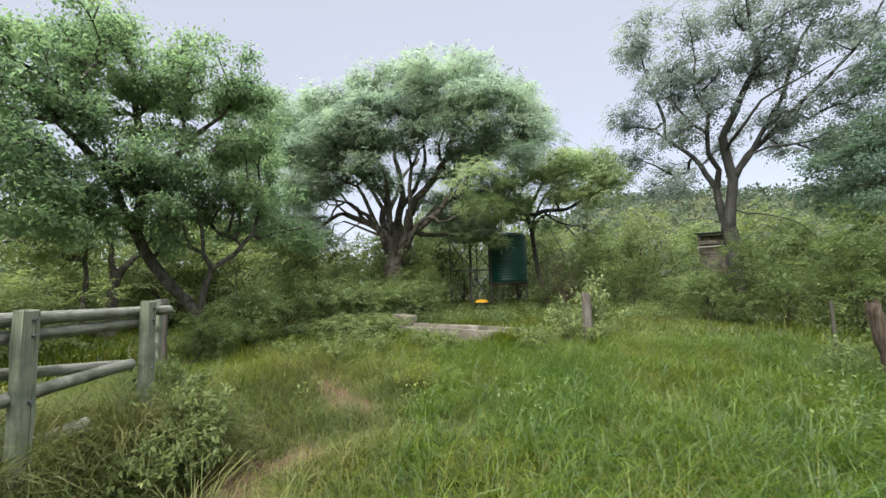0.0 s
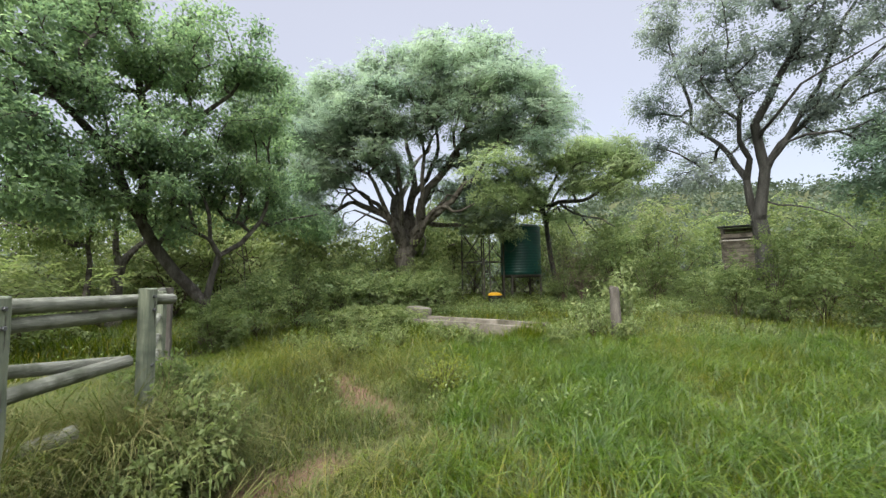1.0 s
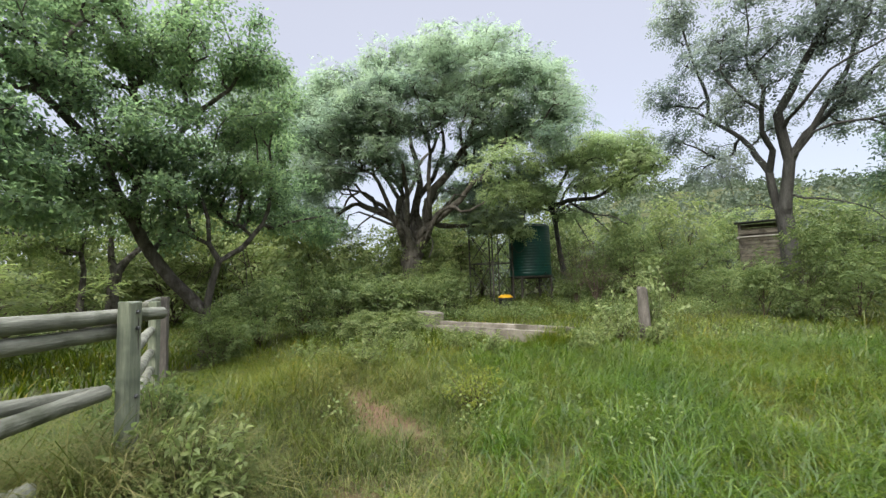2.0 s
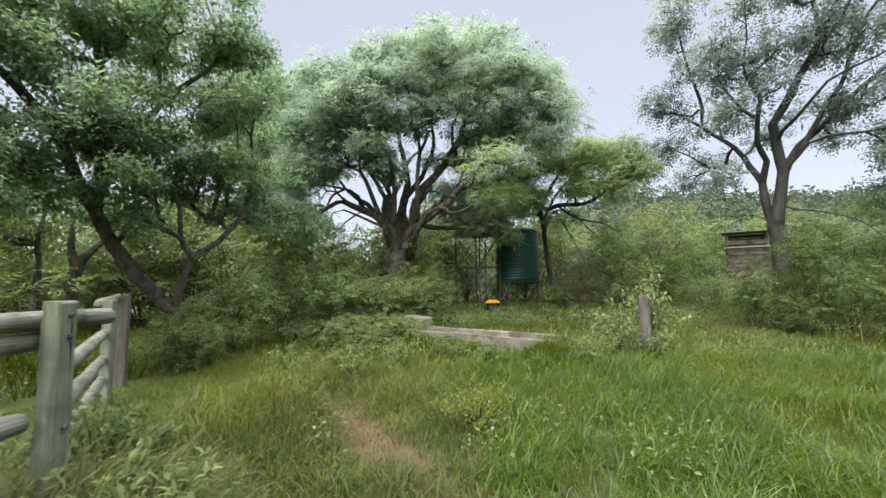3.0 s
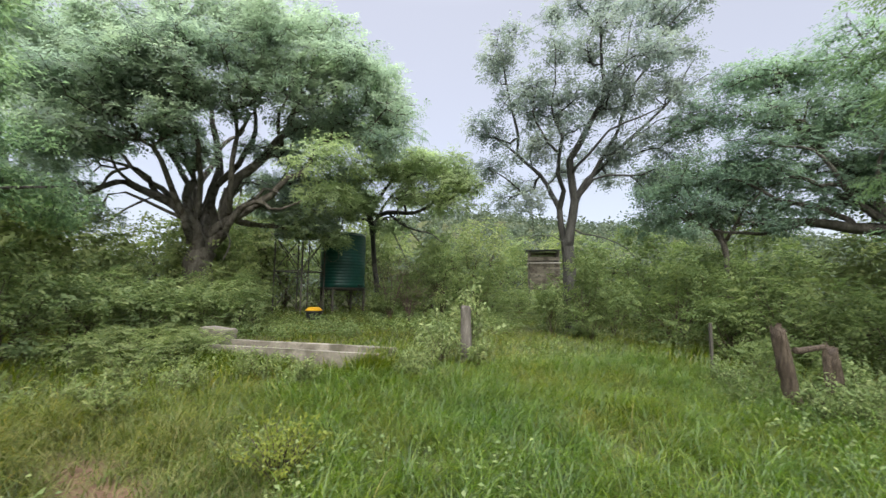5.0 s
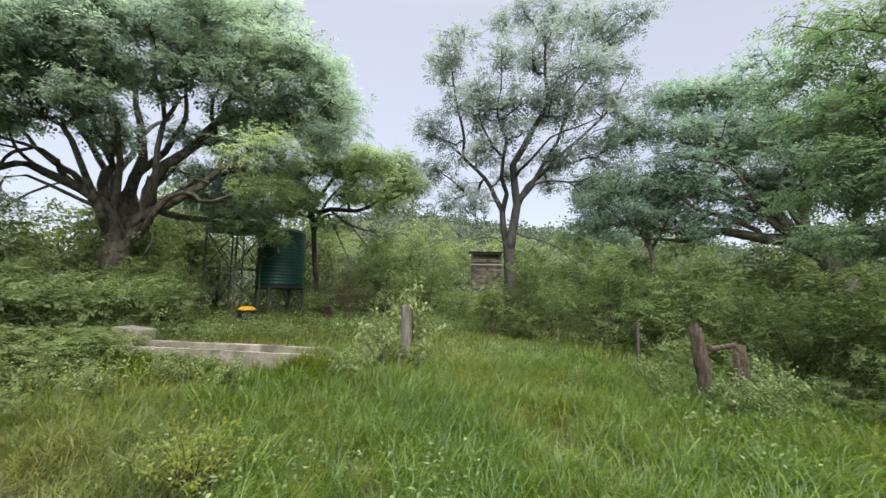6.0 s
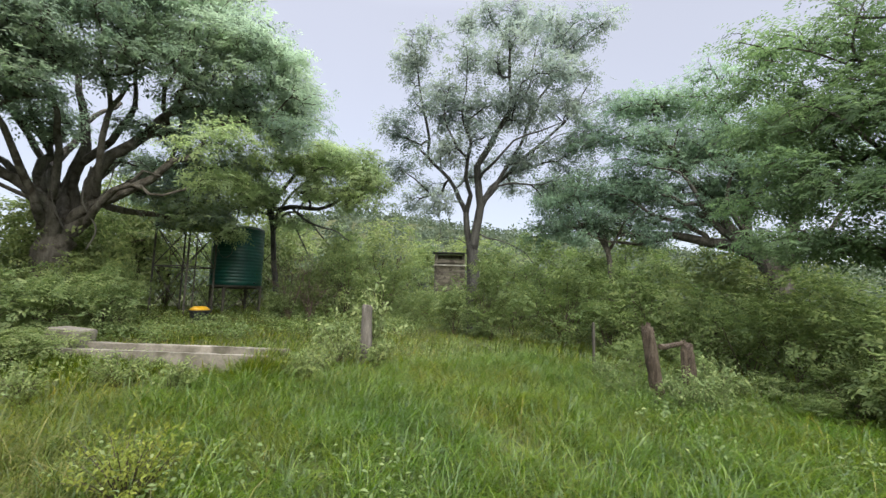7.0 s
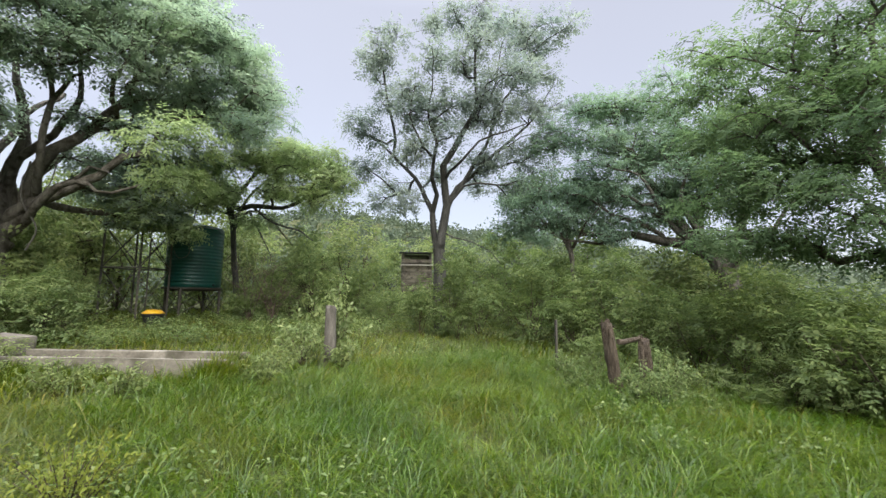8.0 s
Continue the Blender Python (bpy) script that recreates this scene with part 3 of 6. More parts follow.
BIG_LOBES = [
    (0.0, 14.5, 8.4, 2.2, 1.4),
    (-2.1, 14.9, 7.5, 2.1, 1.3),
    (-3.8, 15.0, 6.8, 1.9, 1.1),
    (1.5, 13.9, 7.0, 1.6, 1.3),
    (2.0, 13.3, 5.8, 1.1, 0.9),
    (-4.8, 14.7, 5.6, 1.4, 0.9),
    (-1.8, 16.4, 9.1, 2.2, 1.2),
    (-6.0, 17.0, 7.9, 1.9, 1.2),
    (-0.1, 16.5, 7.5, 2.3, 1.3),
    (-3.2, 16.2, 5.7, 1.4, 0.7),
    (-0.6, 15.0, 9.1, 1.4, 0.9),
    (0.5, 17.6, 4.6, 1.0, 0.6),
    (1.5, 17.5, 5.5, 1.1, 0.6),
    (-5.5, 17.6, 9.0, 1.7, 1.1),
    (-7.0, 17.1, 8.8, 1.5, 1.0),
    (0.1, 17.2, 5.7, 1.0, 0.7),
    (0.5, 17.6, 3.9, 0.9, 0.3),
    (-0.1, 17.7, 4.4, 0.8, 0.5),
    (-0.8, 17.7, 5.1, 1.0, 0.6),
    (1.2, 18.1, 4.0, 0.6, 0.3),
    (-5.5, 16.9, 6.1, 1.5, 0.8),
    (-6.1, 16.1, 5.0, 1.2, 0.6),
    (-4.0, 15.3, 6.8, 1.6, 0.5),
    (-3.2, 15.7, 7.6, 1.6, 0.6),
    (-5.0, 15.3, 5.1, 1.3, 0.5),
    (-5.8, 15.0, 4.0, 1.2, 0.6),
    (-6.0, 14.0, 4.1, 1.2, 0.6),
    (-5.2, 15.4, 3.6, 0.8, 0.3),
    (-0.4, 16.6, 6.1, 1.0, 0.5),
    (1.8, 16.4, 9.4, 1.3, 0.9),
    (2.6, 16.7, 8.4, 1.0, 0.8),
    (-4.0, 14.3, 7.6, 0.9, 0.5),
    (-3.0, 14.5, 7.9, 1.0, 0.6),
    (-2.0, 14.5, 8.1, 1.1, 0.7),
    (-0.8, 14.1, 8.0, 1.2, 0.7),
    (0.4, 14.0, 7.8, 1.2, 0.7),
    (1.6, 14.4, 7.7, 1.0, 0.6),
    (-4.8, 14.2, 6.7, 0.8, 0.5),
    (-3.7, 14.8, 6.7, 0.9, 0.5),
    (-2.5, 14.7, 6.8, 0.8, 0.5),
    (-1.3, 14.6, 6.8, 0.8, 0.5),
    (-0.1, 14.6, 6.7, 0.8, 0.5),
    (-4.3, 14.7, 6.0, 0.6, 0.4),
    (-5.1, 14.2, 5.3, 0.6, 0.4),
    (-5.6, 14.4, 6.2, 0.7, 0.4),
    (-3.0, 14.2, 5.8, 0.4, 0.3),
    (1.2, 15.0, 6.7, 0.8, 0.5),
    (-4.2, 15.3, 8.9, 0.6, 0.4),
    (-3.2, 15.4, 9.4, 0.7, 0.5),
    (-2.1, 15.5, 9.8, 0.7, 0.5),
    (-0.9, 15.6, 10.3, 0.7, 0.5),
    (0.4, 15.5, 10.1, 0.7, 0.5),
    (1.4, 15.7, 9.8, 0.7, 0.5),
    (2.2, 15.1, 8.7, 0.6, 0.4),
    (2.8, 15.5, 8.0, 0.6, 0.4),
    (3.2, 16.0, 7.3, 0.5, 0.4),
    (-5.2, 15.3, 8.7, 0.6, 0.4),
    (-6.3, 17.9, 4.7, 0.3, 0.2),
    (-6.9, 18.5, 5.5, 0.4, 0.3),
    (-5.8, 18.1, 6.0, 0.4, 0.3),
    (-7.5, 19.1, 4.6, 0.4, 0.3),
]
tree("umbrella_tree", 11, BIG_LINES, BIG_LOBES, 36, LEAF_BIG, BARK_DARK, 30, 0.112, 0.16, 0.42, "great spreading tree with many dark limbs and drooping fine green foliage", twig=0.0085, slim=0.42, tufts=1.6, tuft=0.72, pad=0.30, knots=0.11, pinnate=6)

# the leaning broad-leaved one by the gate
LEFT_LINES = [
    ([(-5.36, 8.68, 0.25), (-5.38, 8.67, 1.16), (-5.55, 8.56, 1.45), (-5.80, 8.39, 1.80), (-6.06, 8.21, 2.29), (-6.21, 7.96, 2.83)], 0.125, 0.095),
    ([(-6.21, 7.96, 2.83), (-6.35, 7.72, 3.20), (-6.38, 7.31, 3.69), (-6.41, 6.74, 4.23), (-6.60, 6.41, 4.78)], 0.110, 0.040),
    ([(-6.21, 7.96, 2.83), (-6.26, 8.05, 3.54), (-6.27, 8.17, 4.50), (-6.41, 8.06, 5.53), (-6.54, 7.96, 6.44)], 0.110, 0.040),
    ([(-6.22, 8.02, 3.19), (-5.85, 8.35, 4.06), (-5.45, 8.62, 4.99), (-4.81, 8.77, 5.78)], 0.080, 0.030),
    ([(-5.39, 8.60, 1.30), (-5.16, 8.68, 1.73), (-5.04, 8.75, 2.11), (-4.80, 9.11, 2.36), (-4.64, 9.53, 3.15), (-4.54, 9.58, 4.08)], 0.065, 0.025),
    ([(-5.04, 8.75, 2.11), (-5.23, 8.53, 2.37), (-5.24, 8.52, 2.84), (-5.40, 8.42, 3.47)], 0.050, 0.020),
    ([(-6.33, 7.74, 3.17), (-6.36, 6.65, 3.24), (-6.47, 5.96, 3.09)], 0.060, 0.020),
    ([(-4.80, 9.11, 2.36), (-4.79, 9.12, 1.97), (-4.80, 9.11, 1.48)], 0.012, 0.006),
]
LEFT_LOBES = [
    (-6.8, 6.6, 5.3, 1.7, 1.3),
    (-6.4, 7.7, 6.2, 1.7, 1.3),
    (-5.5, 8.3, 5.6, 1.4, 1.1),
    (-4.6, 8.8, 6.2, 0.8, 0.9),
    (-4.6, 8.9, 4.9, 1.0, 0.9),
    (-6.2, 6.5, 3.8, 1.7, 1.0),
    (-5.9, 7.5, 4.1, 1.5, 0.9),
    (-5.3, 8.5, 4.1, 1.3, 0.8),
    (-6.4, 5.9, 3.1, 1.3, 0.8),
    (-4.8, 9.9, 3.3, 0.9, 0.6),
    (-6.2, 7.4, 3.2, 1.2, 0.6),
    (-4.6, 11.1, 3.3, 0.8, 0.5),
    (-6.1, 8.2, 3.3, 0.9, 0.5),
    (-5.8, 8.8, 3.6, 0.9, 0.5),
    (-5.4, 9.5, 3.6, 0.8, 0.4),
    (-5.9, 8.2, 2.6, 0.8, 0.3),
    (-4.6, 11.6, 3.1, 0.8, 0.4),
    (-5.0, 10.1, 4.0, 0.8, 0.6),
    (-5.0, 10.6, 4.7, 0.8, 0.6),
    (-5.1, 10.6, 3.4, 0.8, 0.5),
    (-5.4, 12.1, 4.4, 0.8, 0.5),
    (-7.3, 5.3, 4.5, 1.9, 1.6),
    (-6.8, 5.1, 3.1, 1.6, 1.1),
    (-6.8, 9.0, 5.9, 0.6, 0.5),
    (-6.5, 9.6, 6.5, 0.7, 0.5),
    (-4.9, 8.7, 5.8, 0.5, 0.4),
    (-4.6, 9.2, 6.0, 0.4, 0.3),
    (-6.9, 8.9, 5.0, 0.6, 0.4),
    (-6.0, 9.0, 5.0, 0.6, 0.4),
    (-5.6, 9.7, 5.3, 0.6, 0.4),
]
tree("leaning_tree", 12, LEFT_LINES, LEFT_LOBES, 44, LEAF_LEFT, BARK_DARK, 40, 0.081, 0.13, 0.35, "leaning dark-barked tree with a dense crown of small broad leaves", twig=0.006, slim=0.5, tufts=4.4, tuft=0.40, pad=0.5, under=-0.8)

# the tall open-crowned one beside the hide
TALL_LINES = [
    ([(8.53, 13.25, 0.37), (8.40, 13.16, 1.67), (8.32, 13.08, 2.62), (8.25, 13.06, 3.22)], 0.235, 0.200),
    ([(8.23, 13.09, 3.04), (8.11, 13.21, 3.82), (8.10, 13.25, 4.44), (7.98, 13.53, 4.97), (7.76, 13.87, 5.69), (7.55, 14.36, 6.21), (7.33, 14.73, 6.65), (7.11, 15.00, 6.96), (6.82, 15.30, 7.36)], 0.125, 0.028),
    ([(7.58, 14.33, 6.18), (7.28, 14.40, 6.55), (7.15, 14.17, 7.04), (6.84, 14.03, 7.94), (6.53, 13.92, 8.57), (6.36, 13.84, 9.18), (6.24, 13.73, 9.72)], 0.062, 0.018),
    ([(8.09, 13.25, 4.50), (7.92, 12.93, 4.97), (7.49, 12.69, 5.44), (7.39, 12.44, 5.95), (7.41, 12.22, 6.37), (7.15, 12.21, 6.99), (7.13, 12.08, 8.00)], 0.085, 0.020),
    ([(8.28, 13.04, 3.10), (8.32, 12.91, 3.81), (8.29, 12.67, 4.62), (8.09, 12.59, 5.42), (7.95, 12.52, 5.83), (8.14, 12.16, 6.29), (8.26, 11.85, 6.81), (8.38, 11.52, 7.45), (8.39, 11.40, 8.16), (8.18, 11.28, 9.24), (8.02, 11.29, 10.08)], 0.165, 0.022),
    ([(8.29, 12.67, 4.68), (8.80, 12.68, 5.32), (9.31, 12.58, 5.78), (9.96, 12.32, 6.50), (10.60, 11.93, 7.28), (11.26, 11.40, 8.10), (11.62, 10.95, 9.07)], 0.095, 0.020),
    ([(8.36, 12.60, 4.74), (8.47, 12.06, 5.12), (8.58, 11.58, 5.17), (9.07, 10.79, 5.05), (9.34, 10.27, 5.28)], 0.050, 0.014),
    ([(8.48, 12.61, 4.91), (8.89, 12.28, 5.65), (9.31, 11.92, 6.63), (9.57, 11.67, 7.73), (10.01, 11.27, 8.85), (10.49, 10.84, 9.95)], 0.075, 0.018),
    ([(8.08, 12.60, 5.48), (8.01, 11.70, 5.73), (8.09, 11.02, 6.26), (8.45, 10.30, 6.50), (8.88, 9.66, 6.66)], 0.055, 0.015),
    ([(8.37, 11.54, 7.36), (8.78, 11.24, 7.98), (9.07, 11.11, 9.01), (9.19, 10.98, 10.00)], 0.045, 0.014),
    ([(7.39, 12.44, 5.89), (6.88, 12.39, 6.45), (6.50, 12.35, 7.08), (6.49, 12.10, 7.90)], 0.045, 0.014),
    ([(8.33, 12.92, 3.63), (8.86, 12.13, 3.40), (9.21, 11.63, 3.06), (9.44, 11.37, 2.66)], 0.030, 0.010),
    ([(8.22, 13.08, 3.22), (7.67, 13.23, 3.48), (7.13, 13.42, 3.48), (6.75, 13.66, 3.14)], 0.024, 0.008),
]
TALL_LOBES = [
    (5.9, 13.8, 9.6, 0.72, 0.46),
    (6.5, 13.6, 10.3, 0.60, 0.34),
    (6.7, 15.0, 9.7, 0.60, 0.46),
    (5.8, 14.4, 7.2, 0.36, 0.23),
    (6.2, 14.2, 7.2, 0.48, 0.34),
    (6.7, 13.9, 8.1, 0.60, 0.34),
    (6.5, 12.6, 7.2, 0.72, 0.46),
    (6.3, 14.3, 5.9, 0.36, 0.23),
    (7.1, 14.0, 6.8, 0.72, 0.46),
    (7.3, 14.7, 5.4, 0.48, 0.34),
    (6.7, 12.6, 4.5, 0.36, 0.23),
    (7.0, 12.5, 8.3, 0.72, 0.46),
    (7.0, 11.6, 8.8, 0.60, 0.46),
    (8.6, 12.7, 11.3, 0.84, 0.57),
    (8.9, 12.0, 11.4, 0.72, 0.46),
    (8.0, 10.6, 9.3, 0.72, 0.46),
    (10.5, 11.8, 11.2, 0.84, 0.57),
    (11.1, 11.3, 11.0, 0.84, 0.57),
    (10.9, 10.3, 10.9, 0.60, 0.46),
    (10.7, 10.6, 9.3, 0.72, 0.46),
    (9.0, 10.3, 8.5, 0.72, 0.46),
    (8.3, 10.4, 7.9, 0.72, 0.46),
    (8.5, 12.0, 9.3, 0.72, 0.46),
    (7.5, 11.3, 7.6, 0.60, 0.46),
    (7.2, 12.1, 7.2, 0.72, 0.46),
    (7.1, 12.5, 6.1, 0.60, 0.46),
    (7.3, 11.5, 6.5, 0.60, 0.34),
    (8.8, 11.8, 7.3, 0.72, 0.46),
    (9.4, 11.2, 7.6, 0.72, 0.46),
    (11.0, 11.4, 8.2, 0.72, 0.46),
    (10.7, 10.5, 7.1, 0.72, 0.46),
    (10.5, 11.3, 6.5, 0.72, 0.46),
    (9.4, 11.6, 6.3, 0.72, 0.46),
    (9.2, 12.5, 6.1, 0.60, 0.46),
    (10.5, 10.6, 5.7, 0.48, 0.34),
    (9.4, 10.9, 5.1, 0.60, 0.34),
    (7.4, 15.4, 5.1, 0.36, 0.23),
    (10.3, 12.9, 5.6, 0.48, 0.34),
    (8.7, 13.6, 5.8, 0.36, 0.23),
    (11.2, 10.7, 8.3, 0.48, 0.34),
]
tree("tall_tree", 13, TALL_LINES, TALL_LOBES, 46, LEAF_TALL, BARK, 36, 0.108, 0.17, 0.3, "tall forked grey tree with a thin open crown", twig=0.006, slim=0.46, under=-0.9, tufts=6.5, tuft=0.40, pad=0.7, pinnate=6)

# the dark one with level limbs, and the pale one in front of it
DARK_LINES = [
    ([(12.13, 5.80, 0.13), (12.10, 5.91, 2.21), (12.03, 6.14, 2.73), (11.90, 6.53, 3.06)], 0.300, 0.220),
    ([(11.90, 6.53, 3.06), (11.64, 7.21, 3.17), (11.38, 8.03, 3.39), (10.95, 9.02, 3.53), (10.59, 9.96, 3.95)], 0.150, 0.040),
    ([(11.92, 6.47, 3.01), (11.89, 6.85, 3.63), (11.88, 7.41, 4.52), (11.86, 8.18, 5.71), (11.85, 8.66, 7.12)], 0.150, 0.040),
    ([(11.96, 6.35, 2.89), (12.03, 6.46, 3.76), (12.19, 6.60, 4.92), (12.26, 6.71, 6.11)], 0.150, 0.040),
    ([(12.05, 6.07, 2.51), (12.38, 5.67, 3.39), (12.84, 5.47, 4.65), (13.02, 5.58, 5.81)], 0.150, 0.040),
    ([(11.69, 7.08, 3.15), (11.18, 7.76, 3.66), (10.67, 8.31, 3.91), (10.20, 8.72, 4.48)], 0.080, 0.030),
    ([(11.92, 6.47, 3.01), (11.46, 7.11, 3.69), (11.13, 7.38, 4.48), (11.02, 7.62, 5.07)], 0.100, 0.030),
    ([(11.31, 8.16, 3.38), (10.69, 8.69, 3.22), (10.11, 9.25, 3.30), (9.74, 9.77, 3.57)], 0.060, 0.020),
    ([(12.08, 5.96, 2.36), (11.85, 5.32, 2.87), (11.76, 4.83, 3.23), (11.83, 4.48, 3.86)], 0.100, 0.030),
    ([(11.98, 6.29, 2.82), (11.49, 6.49, 3.54), (11.22, 6.63, 4.20), (11.28, 6.48, 4.87)], 0.090, 0.030),
]
DARK_LOBES = [
    (11.7, 8.9, 7.3, 1.3, 1.0),
    (12.2, 7.8, 7.5, 1.2, 0.9),
    (10.7, 9.8, 5.3, 1.3, 0.8),
    (11.2, 8.2, 5.2, 1.5, 0.9),
    (12.2, 6.9, 6.0, 1.6, 1.1),
    (12.0, 6.3, 4.3, 1.3, 0.8),
    (10.3, 10.6, 4.5, 0.9, 0.5),
    (12.0, 7.4, 4.5, 1.1, 0.6),
    (13.0, 5.6, 6.0, 1.5, 1.2),
    (12.7, 4.8, 4.5, 1.3, 1.0),
    (10.6, 9.6, 4.0, 1.0, 0.3),
    (11.7, 8.1, 4.0, 1.0, 0.4),
    (11.3, 9.2, 6.2, 1.3, 0.8),
    (12.1, 7.7, 6.2, 1.4, 0.9),
    (12.7, 6.0, 5.2, 1.4, 0.9),
    (12.8, 7.0, 7.4, 1.2, 0.8),
    (12.3, 9.4, 5.1, 1.2, 0.7),
    (12.2, 8.5, 4.2, 1.1, 0.6),
    (11.2, 11.1, 4.5, 1.1, 0.5),
    (11.9, 8.8, 7.7, 1.3, 0.9),
    (11.2, 9.7, 6.7, 1.3, 0.8),
    (12.4, 7.9, 6.3, 1.4, 0.9),
    (10.3, 10.7, 5.1, 1.1, 0.6),
    (12.0, 7.3, 4.7, 1.2, 0.6),
    (12.2, 6.6, 5.0, 1.2, 0.7),
    (10.3, 10.9, 3.7, 1.0, 0.4),
    (10.4, 9.4, 4.6, 1.2, 0.5),
    (10.8, 8.5, 4.4, 1.1, 0.5),
    (10.1, 10.2, 3.9, 1.0, 0.3),
    (11.0, 7.6, 3.7, 0.9, 0.3),
]
tree("dark_tree", 14, DARK_LINES, DARK_LOBES, 34, LEAF_DARK, BARK_DARK, 30, 0.100, 0.15, 0.45, "dark green tree with level twisting limbs", twig=0.0075, tufts=2.6, tuft=0.58, pad=0.36, pinnate=6, slim=0.45)
EDGE_LINES = [
    ([(8.04, 2.46, -0.00), (8.04, 2.45, 1.55), (8.04, 2.49, 2.08), (8.03, 2.52, 2.63)], 0.180, 0.130),
    ([(8.03, 2.52, 2.63), (8.12, 2.75, 3.33), (8.20, 3.05, 4.21), (8.35, 3.47, 5.36)], 0.100, 0.030),
    ([(8.03, 2.52, 2.63), (8.23, 2.51, 3.63), (8.43, 2.60, 4.84), (8.43, 2.67, 5.88)], 0.100, 0.030),
    ([(8.03, 2.50, 2.39), (7.81, 2.88, 2.73), (7.77, 3.27, 2.94)], 0.060, 0.020),
    ([(8.03, 2.52, 2.63), (7.84, 2.12, 3.29), (7.84, 1.96, 4.00)], 0.090, 0.030),
]
EDGE_LOBES = [
    (8.5, 3.5, 5.7, 1.2, 0.9),
    (8.6, 2.7, 5.9, 1.5, 1.2),
    (9.2, 4.4, 6.6, 0.8, 0.6),
    (8.2, 3.0, 4.5, 1.3, 0.9),
    (7.9, 3.7, 3.4, 0.9, 0.6),
    (7.7, 2.9, 3.2, 1.2, 0.8),
    (7.7, 3.2, 2.5, 0.9, 0.4),
    (7.7, 2.1, 4.0, 1.6, 1.4),
    (7.4, 2.3, 2.5, 1.3, 0.9),
    (8.8, 4.0, 4.9, 0.9, 0.7),
    (8.6, 4.9, 5.4, 0.8, 0.5),
    (8.3, 4.2, 5.6, 1.1, 0.8),
    (8.1, 4.4, 4.3, 1.1, 0.8),
    (8.0, 3.8, 4.3, 1.1, 0.9),
    (8.2, 4.7, 3.5, 0.8, 0.5),
    (7.8, 4.0, 3.2, 1.0, 0.7),
    (7.7, 4.3, 2.5, 0.8, 0.4),
    (7.6, 3.8, 2.4, 0.9, 0.6),
    (8.4, 4.9, 2.6, 0.6, 0.3),
]
tree("overhanging_tree", 15, EDGE_LINES, EDGE_LOBES, 40, LEAF_EDGE, BARK_DARK, 48, 0.078, 0.12, 0.5, "overhanging green tree at the clearing's edge", twig=0.006, tufts=3.0, tuft=0.50, pad=0.36, pinnate=8, slim=0.42)

SLIM_LINES = [
    ([(10.26, 9.30, 0.27), (10.26, 9.30, 2.58), (10.24, 9.34, 2.98)], 0.085, 0.070),
    ([(10.24, 9.34, 2.98), (10.14, 9.48, 3.39), (10.01, 9.67, 3.81), (9.82, 9.94, 4.41)], 0.055, 0.020),
    ([(10.24, 9.34, 2.98), (10.23, 9.36, 3.55), (10.43, 9.40, 4.15), (10.47, 9.53, 4.94)], 0.050, 0.020),
    ([(10.24, 9.33, 2.94), (10.21, 9.01, 3.35), (10.22, 8.80, 3.72), (10.32, 8.44, 4.14)], 0.050, 0.020),
    ([(10.14, 9.48, 3.39), (9.66, 9.65, 3.52), (9.18, 9.94, 3.67)], 0.030, 0.012),
]
SLIM_LOBES = [
    (9.7, 10.1, 4.6, 0.9, 0.5),
    (10.5, 9.5, 5.0, 0.9, 0.5),
    (10.5, 8.5, 4.3, 0.8, 0.5),
    (9.9, 9.5, 3.9, 0.8, 0.3),
    (9.1, 10.2, 3.8, 0.7, 0.3),
    (10.2, 8.8, 3.6, 0.7, 0.3),
    (9.4, 9.7, 3.3, 0.6, 0.2),
    (10.6, 8.4, 3.3, 0.7, 0.3),
    (9.8, 10.6, 5.0, 0.6, 0.4),
    (8.8, 10.5, 4.3, 0.4, 0.3),
    (9.8, 10.1, 4.2, 0.6, 0.4),
    (10.2, 9.5, 4.7, 0.7, 0.5),
    (9.5, 10.5, 3.8, 0.5, 0.3),
    (10.3, 9.9, 3.8, 0.5, 0.3),
]
tree("slender_tree", 19, SLIM_LINES, SLIM_LOBES, 36, LEAF_DARK, BARK_DARK, 30, 0.090, 0.15, 0.4, "slender forked tree growing in the scrub before the dark tree", twig=0.006, tufts=4.0, tuft=0.5, pad=0.4)

